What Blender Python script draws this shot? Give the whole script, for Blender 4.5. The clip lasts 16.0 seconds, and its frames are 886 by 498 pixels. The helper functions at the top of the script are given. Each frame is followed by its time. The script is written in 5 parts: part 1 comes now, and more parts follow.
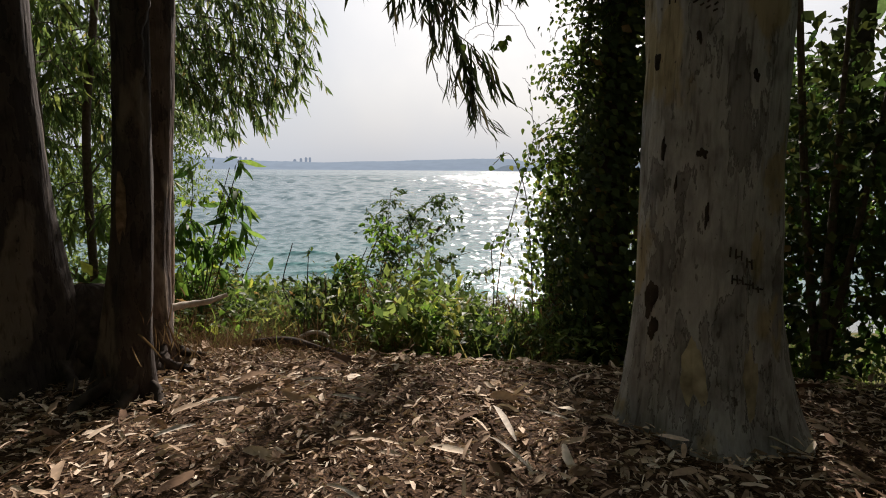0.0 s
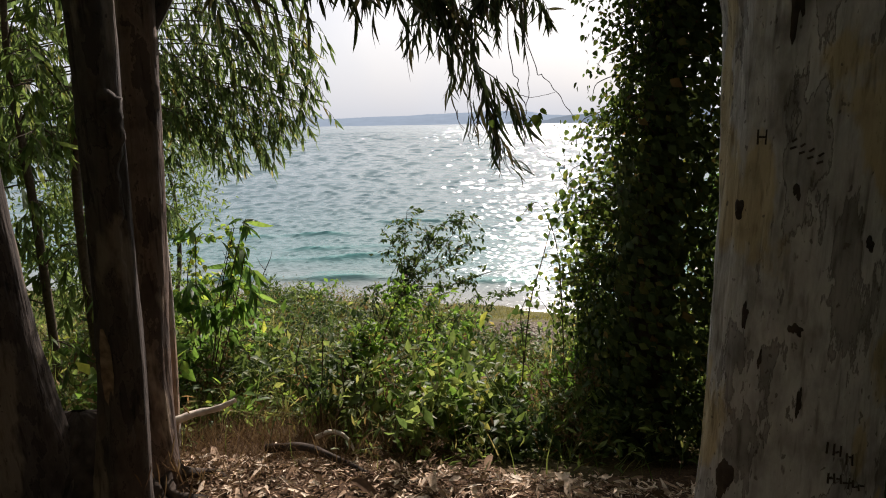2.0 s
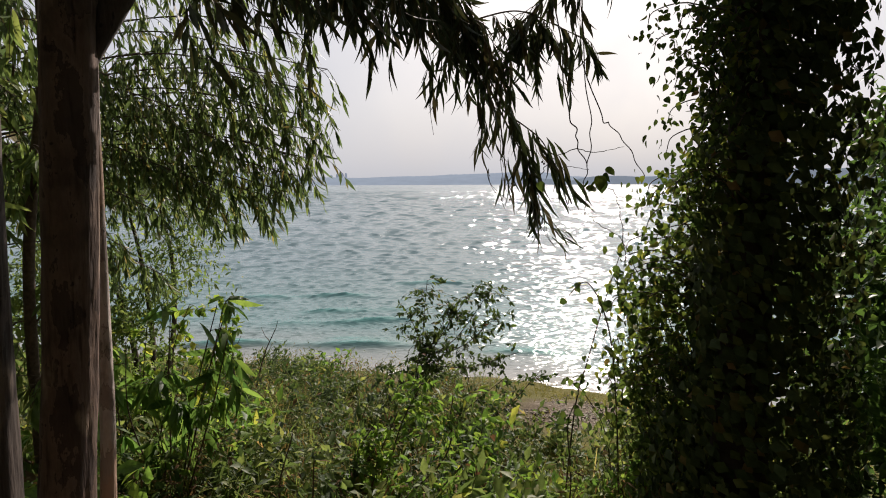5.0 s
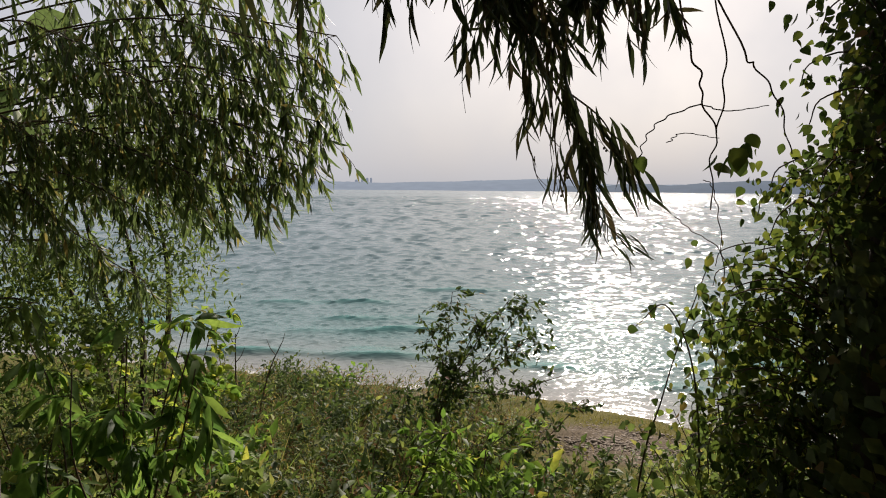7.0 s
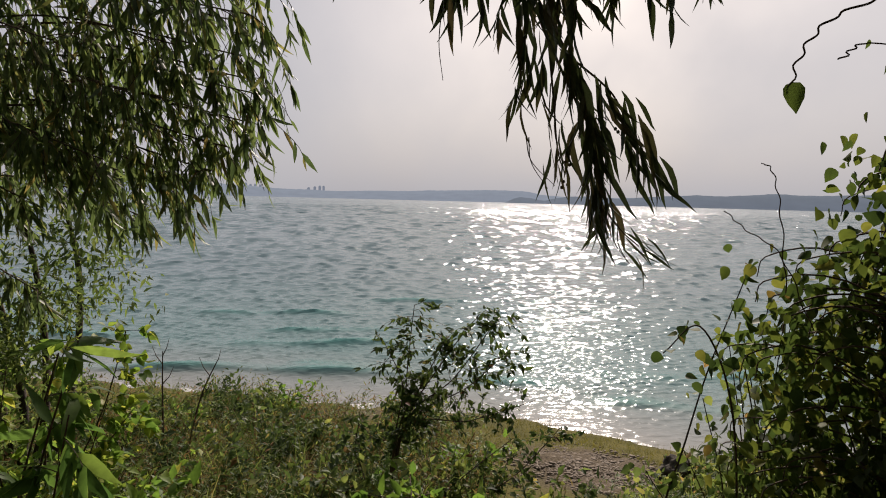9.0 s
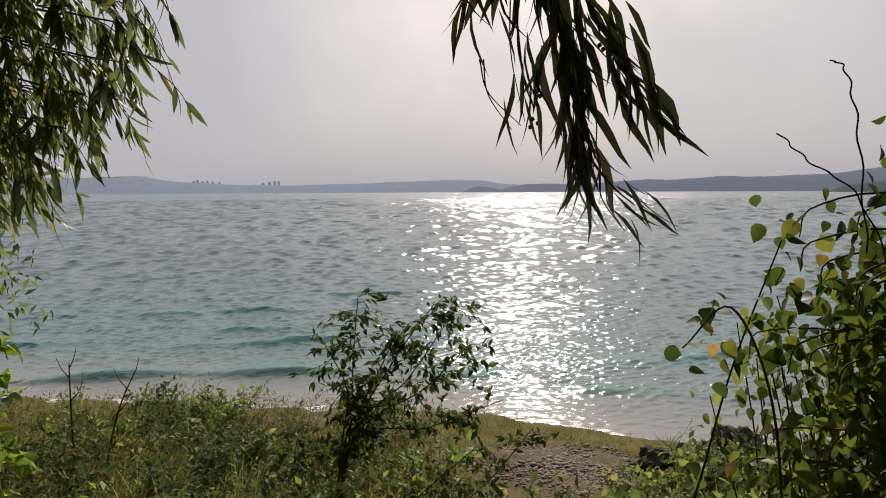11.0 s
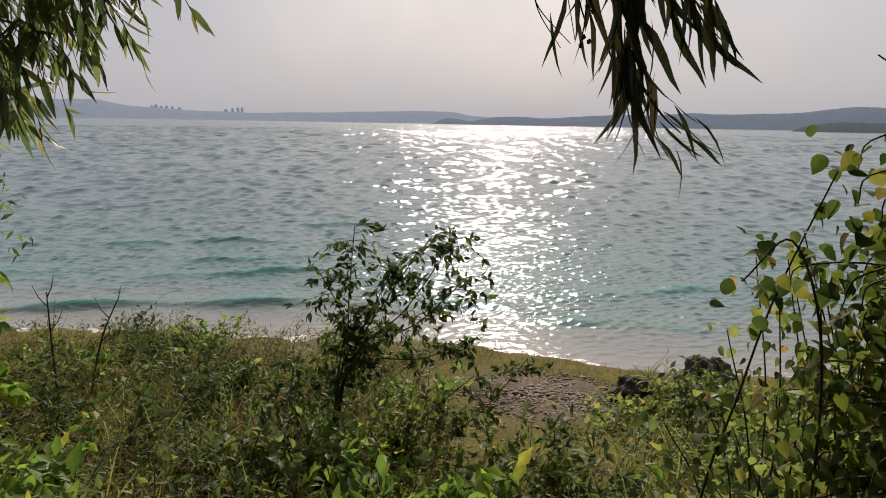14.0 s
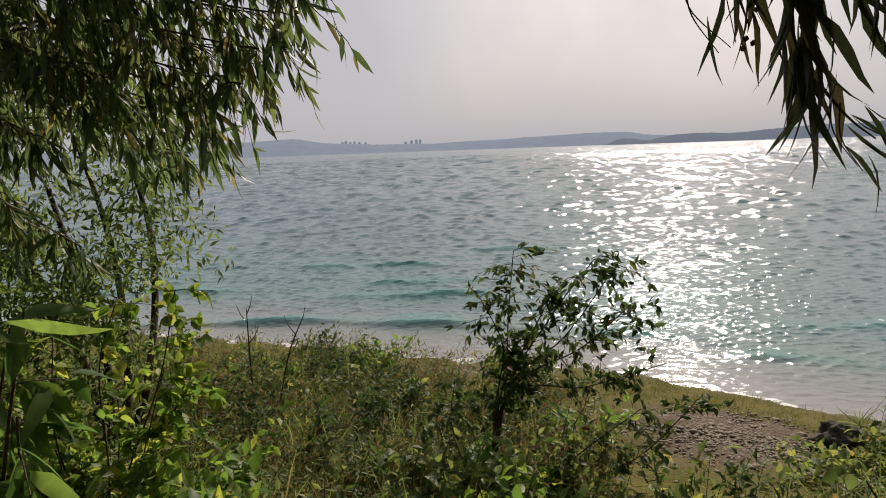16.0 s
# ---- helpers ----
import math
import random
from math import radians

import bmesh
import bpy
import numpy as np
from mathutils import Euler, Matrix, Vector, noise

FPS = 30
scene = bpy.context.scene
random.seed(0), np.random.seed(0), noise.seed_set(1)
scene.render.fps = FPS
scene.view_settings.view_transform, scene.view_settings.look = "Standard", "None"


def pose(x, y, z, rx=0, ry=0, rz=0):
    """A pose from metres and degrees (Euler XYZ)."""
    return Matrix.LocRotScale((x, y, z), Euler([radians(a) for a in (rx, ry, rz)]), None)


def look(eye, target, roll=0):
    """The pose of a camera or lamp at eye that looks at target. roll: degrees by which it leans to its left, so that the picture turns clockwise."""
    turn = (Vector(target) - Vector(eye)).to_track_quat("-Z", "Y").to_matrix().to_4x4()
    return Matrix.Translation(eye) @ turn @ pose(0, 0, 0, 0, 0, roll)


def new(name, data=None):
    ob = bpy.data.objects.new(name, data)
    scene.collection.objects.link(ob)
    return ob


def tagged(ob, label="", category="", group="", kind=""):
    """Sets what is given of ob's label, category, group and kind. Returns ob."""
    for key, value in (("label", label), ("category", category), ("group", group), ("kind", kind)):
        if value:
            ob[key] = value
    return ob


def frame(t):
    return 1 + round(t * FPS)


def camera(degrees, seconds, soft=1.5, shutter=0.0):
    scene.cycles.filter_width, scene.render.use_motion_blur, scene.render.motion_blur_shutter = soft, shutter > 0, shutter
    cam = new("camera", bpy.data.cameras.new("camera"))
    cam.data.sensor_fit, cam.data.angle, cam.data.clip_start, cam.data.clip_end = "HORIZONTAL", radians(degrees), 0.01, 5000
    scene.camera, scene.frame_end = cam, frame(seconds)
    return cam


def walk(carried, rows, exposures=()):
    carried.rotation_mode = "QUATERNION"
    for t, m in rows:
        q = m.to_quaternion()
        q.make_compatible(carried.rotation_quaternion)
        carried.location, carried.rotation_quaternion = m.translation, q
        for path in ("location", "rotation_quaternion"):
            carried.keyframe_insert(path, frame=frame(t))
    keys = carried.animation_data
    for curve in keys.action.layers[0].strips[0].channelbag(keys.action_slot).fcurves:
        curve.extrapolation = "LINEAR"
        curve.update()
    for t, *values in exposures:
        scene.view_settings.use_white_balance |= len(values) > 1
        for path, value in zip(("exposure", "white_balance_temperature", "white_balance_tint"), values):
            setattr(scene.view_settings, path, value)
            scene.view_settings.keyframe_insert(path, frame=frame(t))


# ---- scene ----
cam = camera(72.4, 16.0, soft=1.0)
PATH = [
    (0, (-0.025, 0.101, 0.944), (-0.005, 2.084, 0.685), 0.4),
    (0.5, (-0.05, 0.26, 0.948), (-0.187, 2.251, 0.822), -0.3),
    (1, (-0.09, 0.466, 0.91), (-0.216, 2.448, 0.677), -1.2),
    (1.5, (-0.074, 0.548, 1.211), (-0.067, 2.501, 0.781), -0.7),
    (2, (-0.082, 0.543, 1.568), (-0.109, 2.501, 1.163), -0.9),
    (2.5, (-0.066, 0.528, 1.695), (-0.139, 2.493, 1.332), -1.5),
    (3, (-0.08, 0.578, 1.69), (-0.107, 2.559, 1.419), -1.3),
    (3.5, (-0.142, 0.711, 1.663), (-0.112, 2.692, 1.389), -2.3),
    (4, (-0.121, 0.88, 1.632), (-0.183, 2.869, 1.435), -1.0),
    (6.5, (-0.162, 1.81, 1.517), (-0.28, 3.791, 1.274), 0.2),
    (7, (-0.197, 1.977, 1.508), (-0.369, 3.96, 1.313), 0.5),
    (7.5, (-0.222, 2.14, 1.495), (-0.474, 4.112, 1.274), 0.4),
    (8, (-0.305, 2.23, 1.49), (-0.402, 4.222, 1.331), 1.3),
    (10.5, (-0.304, 3.056, 1.325), (-0.271, 5.049, 1.153), 0.8),
    (11, (-0.23, 3.13, 1.319), (-0.115, 5.118, 1.13), -0.3),
    (11.5, (-0.164, 3.229, 1.306), (0.063, 5.204, 1.082), 0.8),
    (12, (-0.261, 3.176, 1.316), (0.023, 5.145, 1.11), 0.4),
    (12.5, (-0.342, 3.2, 1.315), (0.026, 5.155, 1.102), 0.4),
    (13, (-0.399, 3.203, 1.308), (0.061, 5.123, 0.989), 0.5),
    (13.5, (-0.418, 3.208, 1.302), (0.033, 5.121, 0.933), 1.6),
    (14, (-0.404, 3.222, 1.295), (-0.186, 5.168, 0.888), 1.0),
    (14.5, (-0.404, 3.234, 1.314), (-0.558, 5.191, 0.934), -0.3),
    (15, (-0.376, 3.219, 1.284), (-0.777, 5.156, 0.983), -0.7),
    (15.5, (-0.346, 3.205, 1.274), (-0.791, 5.135, 0.994), -0.8),
    (16, (-0.333, 3.242, 1.288), (-0.675, 5.186, 0.965), -2.0),
]
walk(cam, [(t, look(e, g, r)) for t, e, g, r in PATH],
     [(0, 0.5, 6200, 9), (1.5, 0.62, 6200, 10), (3, 0.8, 6250, 12), (4, 0.58, 6300, 12), (6.5, 0.38, 6400, 12), (8, 0.18, 6500, 13), (10.5, 0.03, 6500, 15), (13, 0.08, 6500, 15), (16, 0.1, 6500, 14)])

# ---- light ----
SUN_AZ, SUN_EL = radians(12.4), radians(34)
to_sun = Vector((math.sin(SUN_AZ) * math.cos(SUN_EL), math.cos(SUN_AZ) * math.cos(SUN_EL), math.sin(SUN_EL)))
sun = new("sun", bpy.data.lights.new("sun", "SUN"))
sun.data.energy, sun.data.angle, sun.data.color = 5.0, radians(0.6), (1.0, 0.88, 0.78)
sun.matrix_world = look(to_sun * 60, (0, 0, 0))

world = bpy.data.worlds.new("hazy_sky")
scene.world = world
world.use_nodes = True
wt = world.node_tree
sky = wt.nodes.new("ShaderNodeTexSky")
sky.sky_type, sky.sun_disc = "NISHITA", False
sky.sun_elevation, sky.sun_rotation = SUN_EL, SUN_AZ
sky.air_density, sky.dust_density, sky.ozone_density = 1.0, 6.0, 1.5
haze = wt.nodes.new("ShaderNodeMix")
haze.data_type = "RGBA"
thin_cloud = wt.nodes.new("ShaderNodeTexNoise")
thin_cloud.inputs["Scale"].default_value, thin_cloud.inputs["Detail"].default_value = 3.0, 5.0
veil = wt.nodes.new("ShaderNodeMapRange")
veil.inputs["From Min"].default_value, veil.inputs["From Max"].default_value = 0.3, 0.7
veil.inputs["To Min"].default_value, veil.inputs["To Max"].default_value = 0.8, 0.93
wt.links.new(thin_cloud.outputs[0], veil.inputs[0])
wt.links.new(veil.outputs[0], haze.inputs[0])
haze.inputs[7].default_value = (4.7, 4.75, 5.02, 1)
wt.links.new(sky.outputs[0], haze.inputs[6])
back = wt.nodes["Background"]
wt.links.new(haze.outputs[2], back.inputs[0])
back.inputs[1].default_value = 0.1

# ---- helpers for meshes ----
rng = np.random.default_rng(11)


class Heap:
    """Collects vertices and quads of one mesh."""

    def __init__(self):
        self.v, self.f, self.n = [], [], 0

    def add(self, v, f):
        self.v.append(np.asarray(v, float).reshape(-1, 3))
        self.f.append(np.asarray(f, int).reshape(-1, 4) + self.n)
        self.n += len(self.v[-1])

    def mesh(self, name, smooth=True):
        me = bpy.data.meshes.new(name)
        if not self.v:
            return me
        v, f = np.concatenate(self.v), np.concatenate(self.f)
        me.vertices.add(len(v))
        me.vertices.foreach_set("co", v.astype(np.float32).ravel())
        me.loops.add(f.size)
        me.loops.foreach_set("vertex_index", f.astype(np.int32).ravel())
        me.polygons.add(len(f))
        me.polygons.foreach_set("loop_start", np.arange(0, f.size, 4, dtype=np.int32))
        me.polygons.foreach_set("use_smooth", np.full(len(f), smooth))
        me.update(calc_edges=True)
        return me


def thing(name, label, category, at=(0, 0, 0), group="", kind=""):
    ob = new(name)
    ob.location = at
    ob.empty_display_size = 0.1
    return tagged(ob, label, category, group, kind)


def part(name, heap, material, parent=None, label="", smooth=True):
    """One mesh object; heap is in world places, parent an Empty at its base."""
    me = heap.mesh(name, smooth)
    me.materials.append(material)
    ob = new(name, me)
    if parent:
        ob.parent = parent
        top = parent
        off = Vector((0, 0, 0))
        while top:
            off += top.location
            top = top.parent
        ob.matrix_basis = Matrix.Translation(-off)
    return tagged(ob, label)


def unit(a):
    a = np.asarray(a, float)
    return a / np.maximum(np.linalg.norm(a, axis=-1, keepdims=True), 1e-9)


def leaf_template(stations, fold=0.25, bend=0.1, wave=0.0):
    """Stations (along, half width) of a leaf blade with a folded midrib: columns are along, across, up."""
    v, f = [], []
    for i, (u, w) in enumerate(stations):
        z = -bend * u * u
        s = wave * math.sin(5 * u)
        v += [(u, -w + s, z + fold * w), (u, s, z), (u, w + s, z + fold * w)]
        if i:
            a = 3 * (i - 1)
            f += [(a, a + 1, a + 4, a + 3), (a + 1, a + 2, a + 5, a + 4)]
    return np.array(v, float), np.array(f)


LANCE = leaf_template([(0, 0.01), (0.12, 0.03), (0.35, 0.075), (0.62, 0.065), (0.85, 0.03), (1, 0.004)], 0.3, 0.22, 0.03)
SICKLE = leaf_template([(0, 0.006), (0.1, 0.03), (0.3, 0.062), (0.55, 0.06), (0.8, 0.034), (1, 0.003)], 0.25, 0.28, 0.05)
LANCE_LOW = leaf_template([(0, 0.012), (0.3, 0.075), (0.65, 0.06), (1, 0.004)], 0.3, 0.2)
OVATE = leaf_template([(0, 0.01), (0.12, 0.2), (0.35, 0.33), (0.65, 0.25), (0.88, 0.1), (1, 0.01)], 0.3, 0.18)
HEART = leaf_template([(0, 0.12), (0.1, 0.33), (0.32, 0.42), (0.6, 0.33), (0.85, 0.13), (1, 0.01)], 0.28, 0.2)
OVATE_LOW = leaf_template([(0, 0.02), (0.3, 0.3), (0.7, 0.22), (1, 0.02)], 0.3, 0.2)
BLADE = leaf_template([(0, 0.012), (0.35, 0.011), (0.7, 0.008), (1, 0.001)], 0.5, 0.35)
ARCH = leaf_template([(0, 0.011), (0.3, 0.012), (0.6, 0.01), (0.82, 0.007), (1, 0.001)], 0.5, 0.75)
MINI = leaf_template([(0, 0.04), (0.45, 0.3), (1, 0.03)], 0.3, 0.2)
MINI_LANCE = leaf_template([(0, 0.015), (0.4, 0.08), (1, 0.005)], 0.3, 0.2)
MINI_BLADE = leaf_template([(0, 0.012), (0.5, 0.01), (1, 0.001)], 0.5, 0.35)
MINI_CHIP = leaf_template([(0, 0.06), (0.5, 0.16), (1, 0.03)], 0.3, 0.15)
SPECK = leaf_template([(0, 0.14), (1, 0.1)], 0.3, 0.1)
CHIP = leaf_template([(0, 0.03), (0.2, 0.1), (0.55, 0.12), (0.85, 0.08), (1, 0.02)], 0.35, 0.12, 0.05)


def put_leaves(heap, template, p, d, n, size, width=1.0):
    """Lays one template at every place p, along d, with its face towards n."""
    p, d = np.asarray(p, float), unit(d)
    side = unit(np.cross(n, d))
    up = np.cross(d, side)
    size = np.broadcast_to(np.asarray(size, float), (len(p),))[:, None, None]
    width = np.broadcast_to(np.asarray(width, float), (len(p),))[:, None, None]
    v, f = template
    w = p[:, None] + size * (v[None, :, :1] * d[:, None] + width * v[None, :, 1:2] * side[:, None] + v[None, :, 2:] * up[:, None])
    k = len(v)
    heap.add(w, (f[None] + k * np.arange(len(p))[:, None, None]).reshape(-1, 4))


def spline(pts, n):
    """Smooth points through pts (Catmull-Rom)."""
    p = np.asarray(pts, float)
    p = np.concatenate([2 * p[:1] - p[1:2], p, 2 * p[-1:] - p[-2:-1]])
    t = np.linspace(0, len(p) - 3 - 1e-6, n)
    i = t.astype(int)
    u = (t - i)[:, None]
    a, b, c, e = p[i], p[i + 1], p[i + 2], p[i + 3]
    return 0.5 * (2 * b + (c - a) * u + (2 * a - 5 * b + 4 * c - e) * u * u + (3 * b - a - 3 * c + e) * u ** 3)


def tube(heap, pts, radii, seg=8, bumps=None):
    """A tapering tube along pts; bumps(angle, i) scales the radius."""
    p = np.asarray(pts, float)
    r = np.interp(np.linspace(0, 1, len(p)), np.linspace(0, 1, len(radii)), radii)
    t = unit(np.gradient(p, axis=0))
    ref = np.array([0.0, 1, 0]) if abs(t[:, 1]).max() < 0.8 else np.array([1.0, 0, 0]) if abs(t[:, 0]).max() < 0.9 else np.array([0.2, 0.3, 1])
    a = unit(np.cross(t, ref))
    b = np.cross(t, a)
    ang = np.linspace(0, 2 * math.pi, seg, endpoint=False)
    rr = r[:, None] * np.ones(seg)
    if bumps is not None:
        rr = rr * np.array([[bumps(q, i) for q in ang] for i in range(len(p))])
    v = p[:, None] + rr[..., None] * (np.cos(ang)[None, :, None] * a[:, None] + np.sin(ang)[None, :, None] * b[:, None])
    i, j = np.meshgrid(np.arange(len(p) - 1), np.arange(seg), indexing="ij")
    k = (j + 1) % seg
    heap.add(v, np.stack([i * seg + j, i * seg + k, (i + 1) * seg + k, (i + 1) * seg + j], -1))


def fbm(x, y, z, octaves=4):
    return noise.fractal(Vector((x, y, z)), 1.0, 2.0, octaves)


# ---- materials ----
def mat(name):
    m = bpy.data.materials.new(name)
    m.use_nodes = True
    m.cycles.emission_sampling = "NONE"
    return m, m.node_tree.nodes, m.node_tree.links, m.node_tree.nodes["Principled BSDF"]


def ramp(nodes, stops):
    r = nodes.new("ShaderNodeValToRGB")
    while len(r.color_ramp.elements) < len(stops):
        r.color_ramp.elements.new(0.5)
    for e, (at, c) in zip(r.color_ramp.elements, stops):
        e.position, e.color = at, (*c, 1)
    return r


def tex(nodes, links, scale, detail=4, stretch=(1, 1, 1), kind="Noise"):
    co = nodes.new("ShaderNodeTexCoord")
    mp = nodes.new("ShaderNodeMapping")
    mp.inputs["Scale"].default_value = stretch
    t = nodes.new("ShaderNodeTex" + kind)
    t.inputs["Scale"].default_value = scale
    if kind == "Noise":
        t.inputs["Detail"].default_value = detail
    links.new(co.outputs["Object"], mp.inputs[0])
    links.new(mp.outputs[0], t.inputs["Vector"])
    return t


def mix(nodes, links, fac, a, b, blend="MIX"):
    m = nodes.new("ShaderNodeMix")
    m.data_type, m.blend_type = "RGBA", blend
    for sock, val in ((m.inputs[0], fac), (m.inputs[6], a), (m.inputs[7], b)):
        if isinstance(val, (int, float)):
            sock.default_value = val
        elif isinstance(val, tuple):
            sock.default_value = (*val, 1)
        else:
            links.new(val, sock)
    return m.outputs[2]


def bump(nodes, links, bsdf, height, strength=0.4, distance=0.01):
    b = nodes.new("ShaderNodeBump")
    b.inputs["Strength"].default_value, b.inputs["Distance"].default_value = strength, distance
    links.new(height, b.inputs["Height"])
    links.new(b.outputs[0], bsdf.inputs["Normal"])


def leaf_material(name, stops, glow=0.45, rough=0.45, gloss=0.35):
    """Leaves differ one from another and let some light through."""
    m, nodes, links, bsdf = mat(name)
    geo = nodes.new("ShaderNodeNewGeometry")
    r = ramp(nodes, stops)
    own = nodes.new("ShaderNodeObjectInfo")
    add = nodes.new("ShaderNodeMath")
    links.new(geo.outputs["Random Per Island"], add.inputs[0])
    links.new(own.outputs["Random"], add.inputs[1])
    wrap = nodes.new("ShaderNodeMath")
    wrap.operation = "FRACT"
    links.new(add.outputs[0], wrap.inputs[0])
    links.new(wrap.outputs[0], r.inputs[0])
    t = tex(nodes, links, 35, 3)
    shade = ramp(nodes, [(0.3, (0.72, 0.72, 0.72)), (0.7, (1.15, 1.15, 1.1))])
    links.new(t.outputs[0], shade.inputs[0])
    col = mix(nodes, links, 1.0, r.outputs[0], shade.outputs[0], "MULTIPLY")
    links.new(col, bsdf.inputs["Base Color"])
    bsdf.inputs["Roughness"].default_value = rough
    bsdf.inputs["Specular IOR Level"].default_value = gloss
    tr = nodes.new("ShaderNodeBsdfTranslucent")
    gain = mix(nodes, links, 1.0, col, (1.45, 1.5, 1.15), "MULTIPLY")
    links.new(gain, tr.inputs[0])
    ms = nodes.new("ShaderNodeMixShader")
    ms.inputs[0].default_value = glow
    links.new(bsdf.outputs[0], ms.inputs[1])
    links.new(tr.outputs[0], ms.inputs[2])
    links.new(ms.outputs[0], nodes["Material Output"].inputs[0])
    return m


def bark_material(name, pale, grey, dark, ochre, streak=0.5, tall=0.62):
    """Smooth gum bark: pale sheets, grey film, ochre patches where bark fell, dark scars, specks and fine cracks."""
    m, nodes, links, bsdf = mat(name)
    sheets = tex(nodes, links, 4.4, 7, (1.5, 1.5, tall))
    sheets.inputs["Roughness"].default_value = 0.62
    half = tuple(0.5 * (a + b) for a, b in zip(pale, grey))
    edge = tuple(0.55 * a + 0.45 * b for a, b in zip(dark, grey))
    r1 = ramp(nodes, [(0.36, grey), (0.425, grey), (0.432, edge), (0.442, pale), (0.5, half), (0.57, pale), (0.578, edge), (0.59, half), (0.66, grey)])
    links.new(sheets.outputs[0], r1.inputs[0])
    och = tex(nodes, links, 3.1, 5, (1.3, 1.3, 0.6))
    ro = ramp(nodes, [(0.555, (0, 0, 0)), (0.59, (0.85, 0.85, 0.85))])
    links.new(och.outputs[0], ro.inputs[0])
    c = mix(nodes, links, ro.outputs[0], r1.outputs[0], ochre)
    blotch = tex(nodes, links, 9, 8, (1.2, 1.2, 0.8))
    rb = ramp(nodes, [(0.3, (0.5, 0.48, 0.46)), (0.5, (1, 1, 1)), (0.7, (1.12, 1.1, 1.08))])
    links.new(blotch.outputs[0], rb.inputs[0])
    c = mix(nodes, links, 0.9, c, rb.outputs[0], "MULTIPLY")
    scars = tex(nodes, links, 12, 4, (1.5, 1.5, 0.6))
    rs = ramp(nodes, [(0.69, (0, 0, 0)), (0.73, (0.8, 0.8, 0.8))])
    links.new(scars.outputs[0], rs.inputs[0])
    c = mix(nodes, links, rs.outputs[0], c, dark)
    specks = tex(nodes, links, 55, 2, (1, 1, 0.6))
    rp = ramp(nodes, [(0.68, (0, 0, 0)), (0.72, (0.7, 0.7, 0.7))])
    links.new(specks.outputs[0], rp.inputs[0])
    c = mix(nodes, links, rp.outputs[0], c, dark)
    cracks = tex(nodes, links, 26, 6, (2.0, 2.0, 0.22))
    rc = ramp(nodes, [(0.3, (0.4, 0.37, 0.35)), (0.44, (1, 1, 1))])
    links.new(cracks.outputs[0], rc.inputs[0])
    c = mix(nodes, links, streak, c, rc.outputs[0], "MULTIPLY")
    links.new(c, bsdf.inputs["Base Color"])
    bsdf.inputs["Roughness"].default_value = 0.9
    bsdf.inputs["Specular IOR Level"].default_value = 0.2
    hgt = mix(nodes, links, 0.4, mix(nodes, links, 0.5, blotch.outputs[0], cracks.outputs[0]), r1.outputs[0])
    bump(nodes, links, bsdf, hgt, 0.9, 0.03)
    return m


GUM_BARK = bark_material("gum_bark", (0.44, 0.415, 0.385), (0.25, 0.23, 0.213), (0.08, 0.062, 0.052), (0.38, 0.30, 0.17), 0.75, 0.35)
BROWN_BARK = bark_material("brown_bark", (0.07, 0.054, 0.044), (0.04, 0.031, 0.026), (0.014, 0.011, 0.01), (0.15, 0.115, 0.085), 0.9)
RED_BARK = bark_material("red_bark", (0.14, 0.095, 0.07), (0.07, 0.048, 0.037), (0.02, 0.014, 0.011), (0.26, 0.195, 0.14), 0.9)
PALE_STEM = bark_material("pale_stem_bark", (0.42, 0.37, 0.32), (0.27, 0.22, 0.19), (0.10, 0.07, 0.05), (0.33, 0.22, 0.15))

GUM_LEAF = leaf_material("gum_leaf", [(0, (0.07, 0.104, 0.045)), (0.5, (0.112, 0.153, 0.06)), (0.88, (0.18, 0.22, 0.078)), (1, (0.24, 0.18, 0.07))], 0.52, 0.45, 0.35)
# gum leaves painted dark, barely translucent, to stand as silhouettes against bright sky
BACKLIT_GUM_LEAF = leaf_material("backlit_gum_leaf", [(0, (0.035, 0.046, 0.024)), (0.6, (0.05, 0.066, 0.028)), (1, (0.09, 0.072, 0.04))], 0.14, 0.55, 0.2)
OLIVE_LEAF = leaf_material("olive_leaf", [(0, (0.078, 0.115, 0.042)), (0.6, (0.135, 0.185, 0.06)), (1, (0.22, 0.25, 0.075))], 0.56, 0.55, 0.2)
IVY_LEAF = leaf_material("ivy_leaf", [(0, (0.038, 0.052, 0.022)), (0.6, (0.06, 0.08, 0.028)), (0.95, (0.10, 0.11, 0.032)), (1, (0.18, 0.11, 0.045))], 0.2, 0.65, 0.12)
BUSH_LEAF = leaf_material("bush_leaf", [(0, (0.04, 0.075, 0.022)), (0.7, (0.075, 0.13, 0.03)), (1, (0.14, 0.20, 0.04))], 0.48)
VINE_LEAF = leaf_material("vine_leaf", [(0, (0.036, 0.06, 0.018)), (0.5, (0.068, 0.10, 0.024)), (0.85, (0.135, 0.16, 0.032)), (0.97, (0.20, 0.19, 0.042)), (1, (0.15, 0.07, 0.035))], 0.46, 0.6, 0.12)
TURF = leaf_material("turf_blade", [(0, (0.10, 0.10, 0.022)), (0.5, (0.17, 0.155, 0.033)), (1, (0.26, 0.21, 0.055))], 0.35, 0.6)
BRIGHT_LEAF = leaf_material("bright_leaf", [(0, (0.08, 0.145, 0.03)), (0.6, (0.14, 0.225, 0.04)), (0.9, (0.23, 0.30, 0.055)), (1, (0.36, 0.34, 0.07))], 0.56, 0.5, 0.25)
SHOOT_LEAF = leaf_material("shoot_leaf", [(0, (0.06, 0.115, 0.03)), (0.6, (0.10, 0.17, 0.04)), (1, (0.16, 0.225, 0.05))], 0.62, 0.5, 0.25)
